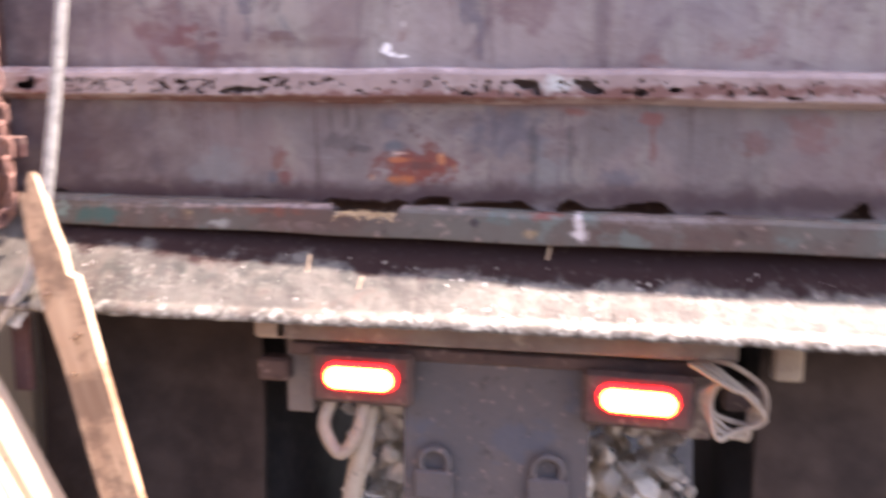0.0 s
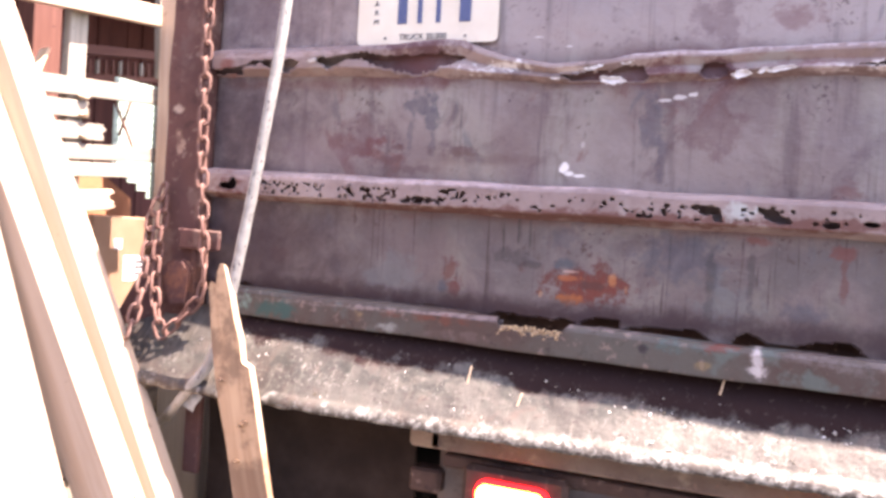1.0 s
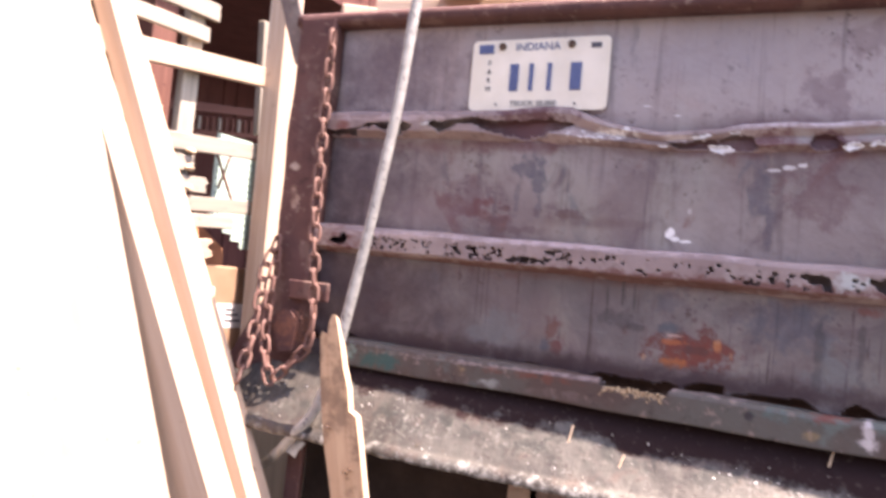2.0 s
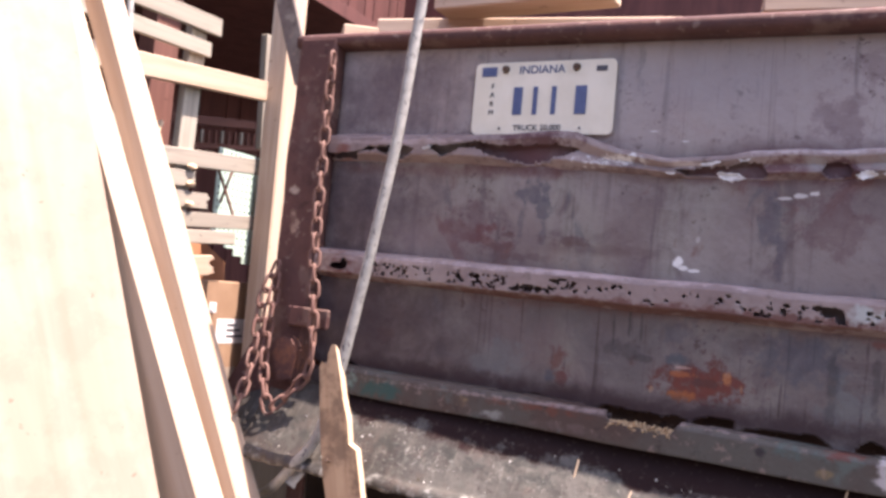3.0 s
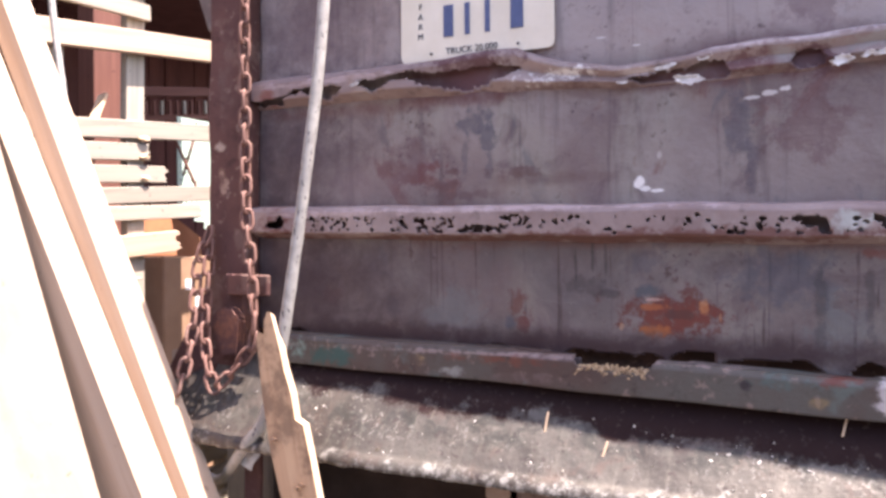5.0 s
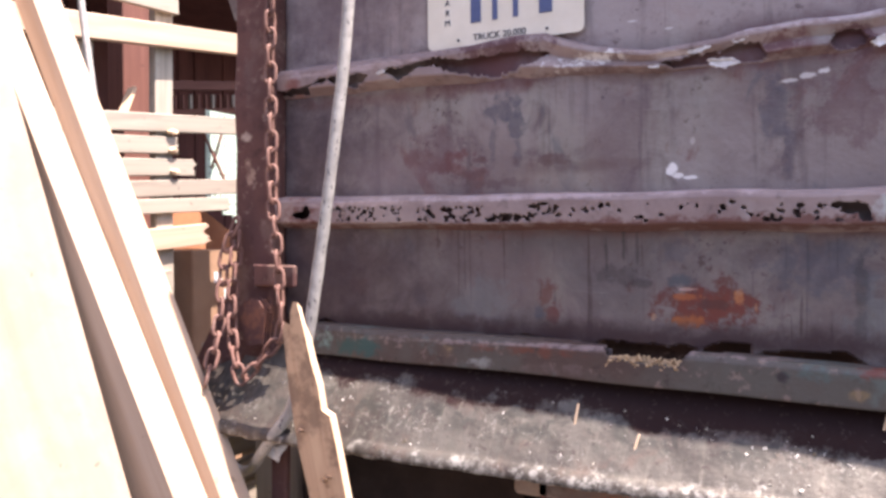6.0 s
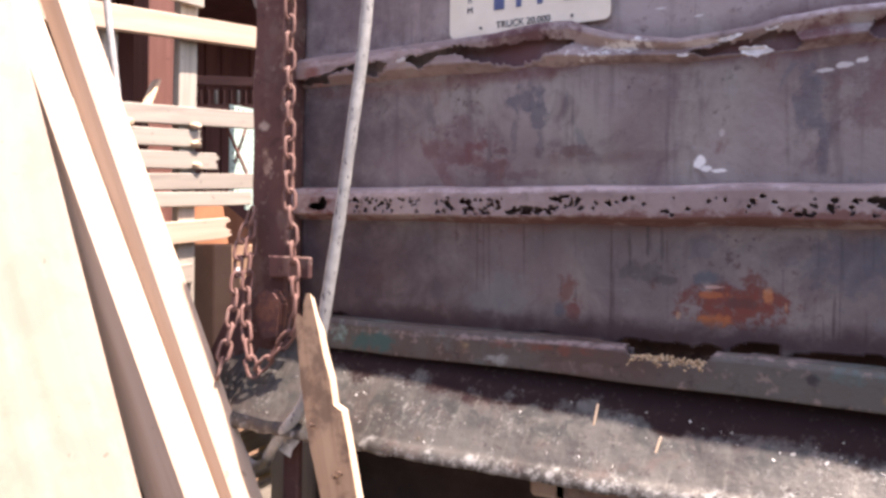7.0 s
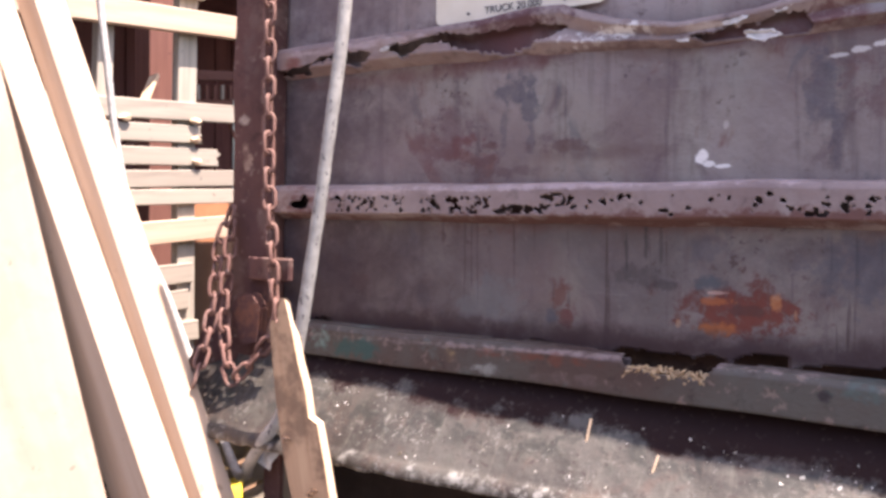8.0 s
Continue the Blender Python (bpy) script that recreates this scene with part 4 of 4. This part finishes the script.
for dy, g1, g2 in ((0.0, 0.0, 0.0), (0.015, 0.012, -0.01), (-0.012, -0.014, 0.012), (0.02, 0.02, 0.018)):
    smooth(part("wire", tube_bm(glide([(0.585 + g1, dy, 0.985), (0.63 + g2, dy - 0.03, 0.965 + g1), (0.685 + g1, dy - 0.02, 0.925 + g2), (0.698 + g2, dy, 0.885), (0.672 + g1, dy, 0.845 + g2), (0.625, dy - 0.01, 0.862 + g1), (0.600 + g2, dy, 0.915), (0.628, dy - 0.02, 0.955 + g2)], 6), 0.0055, 7), PALE_STEEL, truck, "pale tangled wire"))
part("flap_clamp", span_box(0.742, 0.80, 0.10, 0.13, 0.925, 1.03, 0.006), PALE_STEEL, truck, "pale dusty clamp plate")
part("flap_clamp", span_box(-0.285, -0.215, 0.0, 0.04, 0.985, 1.03, 0.006), PALE_STEEL, truck, "pale dusty clamp plate")
smooth(part("cream_strap", tube_bm(glide([(-0.13, 0.03, 0.86), (-0.145, 0.02, 0.80), (-0.11, 0.015, 0.745), (-0.075, 0.02, 0.79), (-0.06, 0.03, 0.86)], 8), 0.014, 8), PALE_STEEL, truck))
smooth(part("cream_strap", tube_bm(glide([(-0.06, 0.06, 0.84), (-0.075, 0.055, 0.74), (-0.10, 0.06, 0.62), (-0.11, 0.07, 0.5)], 8), 0.022, 8), PALE_STEEL, truck))

part("flap_strap", span_box(-0.792, -0.752, -0.06, -0.045, 0.86, 1.075, 0.003), POST_RUST, truck)

# rubble seen under the truck
rnd = random.Random(5)
bm = bmesh.new()
for k in range(900):
    c = Vector((rnd.uniform(-0.24, 0.62), rnd.uniform(0.20, 0.95), 0))
    s = rnd.uniform(0.012, 0.042)
    c.z = 0.03 + max(0.0, 0.83 - abs(c.y - 0.50) * 1.3) * rnd.random() ** 0.35
    r = bmesh.ops.create_icosphere(bm, subdivisions=1, radius=s, matrix=Matrix.Translation(c) @ pose(0, 0, 0, rnd.uniform(0, 360), rnd.uniform(0, 360), 0) @ Matrix.Diagonal((1, rnd.uniform(0.5, 1), rnd.uniform(0.35, 0.8), 1)))
    for v in r["verts"]:
        v.co += Vector((rnd.uniform(-1, 1), rnd.uniform(-1, 1), rnd.uniform(-1, 1))) * s * 0.2
tagged(part("rubble", bm, ROCK), "heap of pale broken stone and wood chips under the truck", "rubble", kind="stuff")

# scrap boards loaded in the bed, level with the tailgate's top
rnd = random.Random(21)
for layer in range(9):
    z = 1.165 + 0.098 * layer
    for k in range(4):
        y = 0.30 + 0.78 * k + rnd.uniform(-0.05, 0.05)
        dz = rnd.uniform(-0.003, 0.003)
        b = beam_board((-0.84, y, z + 0.048 + dz), (1.24, y + rnd.uniform(-0.12, 0.12), z + 0.048 + dz), 0.20, 0.094)
        tagged(b, "scrap board in the truck's load", "board", "boards in the bed")
for x0, y0, x1, y1, z0, z1 in ((-0.88, 0.10, -0.30, 0.55, 2.075, 2.095), (-0.80, 0.16, 0.30, 0.40, 2.10, 2.115), (0.10, 0.12, 1.15, 0.30, 2.075, 2.09), (-0.62, 0.13, -0.20, 0.12, 2.135, 2.135)):
    b = beam_board((x0, y0, z0), (x1, y1, z1), 0.09, 0.035)
    tagged(b, "pale scrap board lying on the truck's load", "board", "loose boards on the load")

# ---- cable ----
pts = glide([(-0.49, -0.13, 2.60), (-0.523, -0.13, 2.15), (-0.540, -0.13, 1.97), (-0.556, -0.135, 1.78), (-0.577, -0.14, 1.625), (-0.604, -0.14, 1.467), (-0.646, -0.14, 1.253), (-0.682, -0.14, 1.140),
             (-0.735, -0.135, 1.075), (-0.80, -0.10, 1.020), (-0.88, -0.02, 0.980), (-0.97, 0.065, 0.940), (-1.08, 0.155, 0.905), (-1.22, 0.27, 0.890), (-1.38, 0.38, 0.930), (-1.55, 0.46, 1.04), (-1.71, 0.49, 1.26), (-1.82, 0.45, 1.50), (-1.90, 0.45, 1.73), (-1.955, 0.45, 2.02), (-2.0, 0.45, 2.30), (-2.06, 0.45, 2.9)], 10)
tagged(smooth(part("hanging_cable", tube_bm(pts, 0.0112, 12, False, 0.08), CABLE)), "thick pale grey cable hanging in a loop", "cable")


# ---- wood ----
def beam(name, a, b, w, h, wdir, material, bevel=0.003, parent=None, label="", bend=0.0):
    """A sawn board from a to b: w across along wdir, h across the other way."""
    a, b = Vector(a), Vector(b)
    ax = (b - a).normalized()
    u = (Vector(wdir) - ax * ax.dot(Vector(wdir))).normalized()
    v = ax.cross(u)
    m = Matrix((u, v, ax)).transposed().to_4x4()
    m.translation = (a + b) / 2
    bm = box_bm((w, h, (b - a).length), (0, 0, 0), bevel)
    if bend:
        bmesh.ops.subdivide_edges(bm, edges=[e for e in bm.edges if abs((e.verts[0].co - e.verts[1].co).z) > 0.1], cuts=8)
        for q in bm.verts:
            q.co.x += bend * (1 - (2 * q.co.z / (b - a).length) ** 2)
    ob = part(name, bm, material, parent, label)
    ob.matrix_local = m
    return ob


# leaning boards
b = beam("leaning_plank", (-0.403, -0.115, 0.025), (-1.504, -0.225, 2.404), 0.073, 0.059, (0, 1, 0), PINE, 0.004)
tagged(b, "fresh pine plank leaning in full sun", "plank", "leaning boards")
b = beam("leaning_plank", (-0.439, -0.190, 0.035), (-1.612, -0.302, 2.404), 0.075, 0.107, (0, 1, 0), PINE, 0.004)
tagged(b, "thick fresh pine plank leaning beside a plywood sheet", "plank", "leaning boards")
edge_a, edge_b = Vector((-0.552, -0.290, 0.020)), Vector((-1.445, -0.352, 2.404))
ax = (edge_b - edge_a).normalized()
wd = Vector((-0.55, -0.75, -0.22)).normalized()
mid = edge_a + ax * (0.30 + 1.22) + wd * 0.61 - ax.cross(wd).normalized() * 0.011
b = beam("plywood_sheet", mid - ax * 1.22, mid + ax * 1.22, 1.22, 0.018, wd, PLY, 0.002)
tagged(b, "pale plywood sheet leaning in full sun", "sheet")

# slatted crate beside the truck: slats run away from the camera along its long side
crate = tagged(empty("slatted_crate"), "weathered crate of nailed pallet slats on upright studs", "crate")
CX = -2.2


def slat(y0, z0, y1, z1, h, x=CX, t=0.022, mat=None, ragged=0.0):
    ob = beam("slat", (x, y0, z0), (x - 0.01, y1, z1), t, h, (1, 0, 0), mat or OLD_WOOD, 0.003, crate)
    if ragged:
        bm = bmesh.new()
        bm.from_mesh(ob.data)
        bmesh.ops.subdivide_edges(bm, edges=[q for q in bm.edges if abs((q.verts[0].co - q.verts[1].co).y) > h * 0.5], cuts=7)
        top = max(v.co.z for v in bm.verts) - 0.01
        for v in bm.verts:
            if v.co.z > top:
                v.co.z += ragged * (n3(v.co.y + y1, z1, 0, 70) - 0.4 + 0.8 * n3(v.co.y, z1, 3, 25))
        bm.to_mesh(ob.data)
        bm.free()
    return ob


slat(-0.1, 2.14, 1.62, 2.335, 0.088, CX + 0.024, 0.036, PINE)
slat(0.0, 2.34, 1.05, 2.39, 0.062, CX + 0.022)
slat(0.0, 2.45, 1.10, 2.50, 0.075, CX + 0.022)
slat(0.05, 1.850, 1.60, 1.980, 0.070)
slat(0.05, 1.775, 1.095, 1.850, 0.066, ragged=0.05)
slat(0.05, 1.695, 1.165, 1.768, 0.066, ragged=0.035)
slat(0.05, 1.605, 1.56, 1.718, 0.063)
slat(0.05, 1.545, 1.345, 1.630, 0.057)
slat(0.05, 1.395, 1.225, 1.502, 0.085, CX, 0.036, PINE, 0.05)
slat(0.05, 1.25, 1.02, 1.32, 0.075)
slat(0.05, 1.15, 1.00, 1.22, 0.075)
slat(0.05, 1.05, 1.05, 1.10, 0.075)
for y, z0, z1 in ((0.07, 0.0, 2.5), (0.637, 1.9, 2.25), (1.0, 1.88, 2.5)):
    beam("stud", (CX - 0.032, y, z0), (CX - 0.032, y + 0.01, z1), 0.090 if y > 0.7 else 0.062, 0.038, (0, 1, 0), OLD_WOOD, 0.003, crate)
beam("stud", (CX - 0.034, 0.20, 0.0), (CX - 0.034, 0.20, 1.9), 0.085, 0.038, (0, 1, 0), OLD_WOOD, 0.003, crate)
beam("stud", (CX - 0.034, 1.0, 0.0), (CX - 0.034, 1.0, 1.88), 0.085, 0.038, (0, 1, 0), OLD_WOOD, 0.003, crate)
for y, z in ((1.02, 1.895), (1.02, 1.825), (1.03, 1.74), (0.70, 1.868)):
    b = bmesh.new()
    bmesh.ops.create_icosphere(b, subdivisions=2, radius=0.02, matrix=Matrix.Translation((CX + 0.012, y, z)) @ Matrix.Diagonal((0.5, 1.3, 0.6, 1)))
    for v in b.verts:
        v.co += Vector((0, n3(*v.co, 60), n3(v.co.y, v.co.x, v.co.z, 60))) * 0.010
    part("nail_block", b, SPLINTER, crate)

b = beam("upright_post", (-2.13, 1.505, 0.0), (-2.13, 1.48, 2.90), 0.12, 0.10, (0, 1, 0), PINE, 0.004)
tagged(b, "tall fresh pine post standing beside the truck", "post")
b = beam("dark_post", (-2.66, 1.225, 0.0), (-2.66, 1.225, 3.0), 0.15, 0.10, (0, 1, 0), RED_WOOD, 0.004)
tagged(b, "dark red stained timber post", "post", "shed posts")
b = beam("dark_post", (-2.42, 1.84, 0.0), (-2.42, 1.84, 2.12), 0.145, 0.06, (0, 1, 0), RED_WOOD, 0.004)
tagged(b, "short dark stained timber post by the pegboard", "post", "shed posts")
b = beam("block_board", (-2.47, 1.85, 2.12), (-2.47, 1.81, 2.70), 0.17, 0.04, (0, 1, 0), OLD_WOOD, 0.004)
tagged(b, "short pale board fixed across the crate's end", "board")
for k in range(4):
    b = beam("board_end", (-2.36, 1.76, 1.215 + 0.085 * k), (-2.37, 1.95, 1.235 + 0.085 * k), 0.10, 0.05, (1, 0, 0), OLD_WOOD, 0.003)
    tagged(b, "grey sawn board end in a small stack", "board", "stacked board ends")
# rack with a row of wooden pegs in the dark of the shed
rack = tagged(empty("peg_rack"), "dark wooden rack with a row of short pegs", "rack")
beam("rail", (-3.05, 1.70, 2.135), (-3.05, 2.75, 2.295), 0.03, 0.03, (1, 0, 0), RED_WOOD, 0.002, rack)
beam("rail", (-3.05, 1.70, 2.275), (-3.05, 2.75, 2.435), 0.03, 0.05, (1, 0, 0), RED_WOOD, 0.002, rack)
for k in range(17):
    y = 1.78 + 0.055 * k
    z = 0.1524 * (y - 1.70)
    beam("peg", (-3.02, y, 2.150 + z), (-3.02, y, 2.222 + z), 0.016, 0.016, (1, 0, 0), RED_WOOD if k % 3 else OLD_WOOD, 0.001, rack)
beam("leg", (-3.06, 1.72, 0.0), (-3.06, 1.72, 2.36), 0.04, 0.04, (1, 0, 0), RED_WOOD, 0.002, rack)
beam("leg", (-3.06, 2.72, 0.0), (-3.06, 2.72, 2.50), 0.04, 0.04, (1, 0, 0), RED_WOOD, 0.002, rack)
for a, c, w in (((-2.217, 0.80, 1.935), (-2.27, 0.895, 2.055), 0.040),):
    tagged(beam("scrap_stick", a, c, w, 0.014, (1, 0, 0), SPLINTER, 0.002), "pale scrap stick lying across the crate", "stick", "scrap sticks")
for a, c, w in (((-2.255, 1.21, 1.99), (-2.215, 1.335, 1.725), 0.010), ((-2.44, 1.56, 1.97), (-2.42, 1.47, 1.80), 0.009)):
    tagged(beam("thin_stick", a, c, w, 0.010, (1, 0, 0), RED_WOOD, 0.001), "thin dark broken stick standing behind the crate", "stick", "thin sticks")

# pegboard with real holes, standing behind the crate
pegs = bmesh.new()
N, M = 10, 19
for i in range(N):
    for j in range(M):
        y0, z0, st = 1.505 + i * 0.034, 1.53 + j * 0.034, 0.034
        if z0 > 2.06 or z0 < 1.64 - 0.016 * i:
            continue
        o = [pegs.verts.new((0, y0 + a * st, z0 + c * st)) for a, c in ((0, 0), (1, 0), (1, 1), (0, 1))]
        q = [pegs.verts.new((0, y0 + (0.5 + 0.14 * a) * st, z0 + (0.5 + 0.14 * c) * st)) for a, c in ((-1, -1), (1, -1), (1, 1), (-1, 1))]
        for k in range(4):
            pegs.faces.new((o[k], o[(k + 1) % 4], q[(k + 1) % 4], q[k]))
bmesh.ops.remove_doubles(pegs, verts=pegs.verts[:], dist=0.0005)
peg = tagged(part("pegboard", pegs, MINT), "pale mint green pegboard panel standing behind a crate", "pegboard")
peg.location.x = -2.49
thicken(peg, 0.006)
peg.rotation_euler = (0, 0, 0)

# cardboard cartons
def carton(x, y, z, w, d, h, label, flap=False):
    c = tagged(empty("cardboard_carton", (x, y, z)), label, "carton")
    part("body", box_bm((w, d, h), (0, 0, h / 2), 0.006), CARD, c)
    if flap:
        bm = bmesh.new()
        f = bm.faces.new([bm.verts.new((0, yy, zz)) for yy, zz in ((-0.19, 0), (0.26, 0), (0.26, 0.10), (0.01, 0.25), (-0.19, 0.22))])
        r = bmesh.ops.extrude_face_region(bm, geom=[f])
        for v in r["geom"]:
            if isinstance(v, bmesh.types.BMVert):
                v.co.x += 0.005
        bmesh.ops.recalc_face_normals(bm, faces=bm.faces[:])
        f = part("flap", bm, CARD_SHADED, c, "raised torn orange-brown flap")
        f.matrix_local = pose(-w / 2 + 0.06, 0, h - 0.002, 0, -6, 0)
        lab = part("shipping_label", box_bm((0.001, 0.24, 0.12), (w / 2 + 0.001, 0.08, h * 0.70), 0), LABEL, c, "white paper label with printed bars")
        for dz, l in ((0.03, 0.07), (0.005, 0.10), (-0.025, 0.12)):
            part("print_bar", box_bm((0.001, l, 0.012), (w / 2 + 0.0022, 0.10 - (0.13 - l) / 2, h * 0.70 + dz), 0), PLATE_INK, lab)
        part("sticker", box_bm((0.001, 0.05, 0.05), (w / 2 + 0.001, -0.08, h * 0.84), 0), LABEL, c)
        part("tape", box_bm((0.001, d * 0.8, 0.05), (w / 2 + 0.001, 0.0, h * 0.45), 0), plain("packing_tape", (0.26, 0.20, 0.15), (0.24, 0.19, 0.15), 20, 0.3), c)
    return c


carton(-2.65, 1.665, 0.62, 0.30, 0.48, 0.815, "brown cardboard carton with a white label, flap open", True)
carton(-2.70, 1.665, 0.03, 0.42, 0.60, 0.588, "plain brown cardboard carton under another carton")
low = tagged(empty("low_pallet"), "low stack of weathered pallet boards beside the truck", "pallet")
for k in range(6):
    beam("slat", (-1.62, -0.1, 0.90 - 0.095 * k), (-1.66, 0.95, 0.99 - 0.095 * k), 0.30 if k == 0 else 0.022, 0.075 if k else 0.022, (1, 0, 0), OLD_WOOD, 0.003, low)
for y in (-0.05, 0.45, 0.9):
    beam("block", (-1.68, y, 0.0), (-1.68, y, 0.92), 0.06, 0.09, (1, 0, 0), OLD_WOOD, 0.003, low)
b = bmesh.new()
bmesh.ops.create_cone(b, cap_ends=True, segments=32, radius1=0.13, radius2=0.15, depth=0.32, matrix=Matrix.Translation((0, 0, 0.16)))
bmesh.ops.bevel(b, geom=[e for e in b.edges if abs(e.verts[0].co.z - e.verts[1].co.z) < 0.01], offset=0.01, segments=2, affect='EDGES')
bucket = tagged(smooth(part("yellow_bucket", b, YELLOW)), "yellow plastic bucket standing on a block", "bucket")
bucket.location = (-1.74, 0.62, 0.375)
beam_b = tagged(part("stump_block", box_bm((0.34, 0.30, 0.37), (-1.74, 0.62, 0.185), 0.01), OLD_WOOD), "square weathered timber block under a bucket", "block")

tagged(part("timber_block", box_bm((0.17, 0.17, 1.0), (-1.32, 0.66, 0.50), 0.008), OLD_WOOD), "upright square weathered timber by the pallet", "timber")

# broken board standing before the lip
bm = bmesh.new()
T = 0.013
left = [(0.0, 0.0), (0.004, 0.40), (0.002, 0.80), (0.005, 1.02), (0.000, 1.12), (0.004, 1.21), (0.010, 1.265), (0.016, 1.325), (0.023, 1.336), (0.034, 1.328), (0.040, 1.350), (0.050, 1.366)]
right = [(0.080, 0.0), (0.082, 0.40), (0.081, 0.80), (0.081, 1.00), (0.082, 1.10), (0.081, 1.160), (0.066, 1.172), (0.068, 1.215), (0.063, 1.26), (0.062, 1.30), (0.060, 1.335), (0.058, 1.364)]
rows = []
for k, ((xl, zl), (xr, zr)) in enumerate(zip(left, right)):
    rows.append([bm.verts.new(p) for p in ((xl, 0, zl), (xr, 0, zr), (xr + 0.003, T * (1 - 0.55 * (zr > 1.3)), zr - 0.010 * (zr > 1.3)), (xl + 0.004, T * (1 - 0.55 * (zl > 1.3)), zl - 0.012 * (zl > 1.3)))])
for a, c in zip(rows, rows[1:]):
    for k in range(4):
        bm.faces.new((a[k], a[(k + 1) % 4], c[(k + 1) % 4], c[k]))
bm.faces.new(rows[0][::-1])
bm.faces.new(rows[-1])
bmesh.ops.recalc_face_normals(bm, faces=bm.faces[:])
stake = tagged(part("broken_board", bm, STAKE_WOOD), "splintered weathered board standing upright, broken to a point", "board")
stake.data.materials.append(SPLINTER)
# right edge in pale split wood, which paints its sunlight as well
for p in stake.data.polygons:
    if p.normal.x > 0.6 and p.center.z > 0.9:
        p.material_index = 1
stake.matrix_world = pose(-0.355, -0.218, 0.0, 0, -13, 0)
for x, z in ((0.02, 1.145), (0.05, 1.055), (0.03, 0.99), (0.06, 1.06)):
    b = bmesh.new()
    bmesh.ops.create_cone(b, cap_ends=True, segments=8, radius1=0.002, radius2=0.004, depth=0.016, matrix=pose(x, -0.008, z, 70, 20, 0))
    part("nail", b, BOLT, stake)

# straw and splinters on the lip
for x, k, l in ((-0.155, 0.62, 0.05), (0.30, 0.30, 0.035), (-0.05, 0.75, 0.03)):
    y, z = -0.004 - 0.1 * k, 1.199 - 0.134 * k
    b = beam("straw", (x, y - 0.004, z + 0.008), (x + 0.008, y + 0.004, z + 0.008 + l), 0.003, 0.002, (1, 0, 0), SPLINTER, 0)
    tagged(b, "thin pale wood splinter lying on the lip", "splinter", "splinters on the lip")

# crumbs of stone and rust scale that lie on the lip, thickest in a drift half way down and along the worn edge
rnd = random.Random(8)
truck_m = Matrix.Translation((-0.029, 0, 0)) @ Matrix.Rotation(radians(1.12), 4, 'Y')
verts, faces = [], []
CUBE = [(a, b, c) for a in (-1, 1) for b in (-1, 1) for c in (-1, 1)]
QUADS = [(0, 1, 3, 2), (4, 6, 7, 5), (0, 4, 5, 1), (2, 3, 7, 6), (0, 2, 6, 4), (1, 5, 7, 3)]
while len(faces) < 6 * 7500:
    x, f = rnd.uniform(-0.86, 1.25), rnd.random()
    heap = 0.85 * math.exp(-((f - 0.42 - 0.10 * (x > -0.2)) / 0.13) ** 2) + 0.8 * math.exp(-((f - 0.97) / 0.10) ** 2) + 0.10
    if rnd.random() > heap * max(0.0, 0.12 + 1.7 * n3(x, f * 0.6, 2, 13)) or f < 0.16 or (f < 0.34 and rnd.random() < 0.6):
        continue
    y, z = -0.004 - 0.095 * f, 1.196 - 0.127 * f
    d = lip_shift(x, y, z, 0.1 + 0.75 * f)
    size = rnd.uniform(0.0011, 0.0023) * (1.5 if rnd.random() < 0.08 else 1)
    p = Vector((x, y + d[1] - 0.0024, z + d[2] + 0.0019))
    q = pose(0, 0, 0, rnd.uniform(0, 360), rnd.uniform(0, 360), rnd.uniform(0, 360)) @ Matrix.Diagonal((size * rnd.uniform(0.8, 1.9), size, size * rnd.uniform(0.5, 1.0), 1))
    k = len(verts)
    verts += [tuple(truck_m @ (p + q @ Vector(c) * rnd.uniform(0.75, 1.1))) for c in CUBE]
    faces += [tuple(k + i for i in w) for w in QUADS]
me = bpy.data.meshes.new("crumbs")
me.from_pydata(verts, [], faces)
me.materials.append(CRUMB)
tagged(new("crumbs", me), "pale crumbs of stone and scale scattered on the lip", "crumbs", kind="stuff")

# plastic film caught under the lip's corner
bm = bmesh.new()
bmesh.ops.create_grid(bm, x_segments=14, y_segments=10, size=0.5, matrix=Matrix.Diagonal((0.035, 0.04, 1, 1)))
for v in bm.verts:
    v.co.z += 0.014 * n3(v.co.x, v.co.y, 0, 40) + 0.02 * n3(v.co.x, v.co.y, 4, 22)
film = tagged(smooth(part("plastic_film", bm, PLASTIC)), "crumpled clear plastic film hanging at the lip's corner", "plastic film")
film.matrix_world = pose(-0.77, -0.085, 1.040, 78, 30, 5)
thicken(film, 0.001)
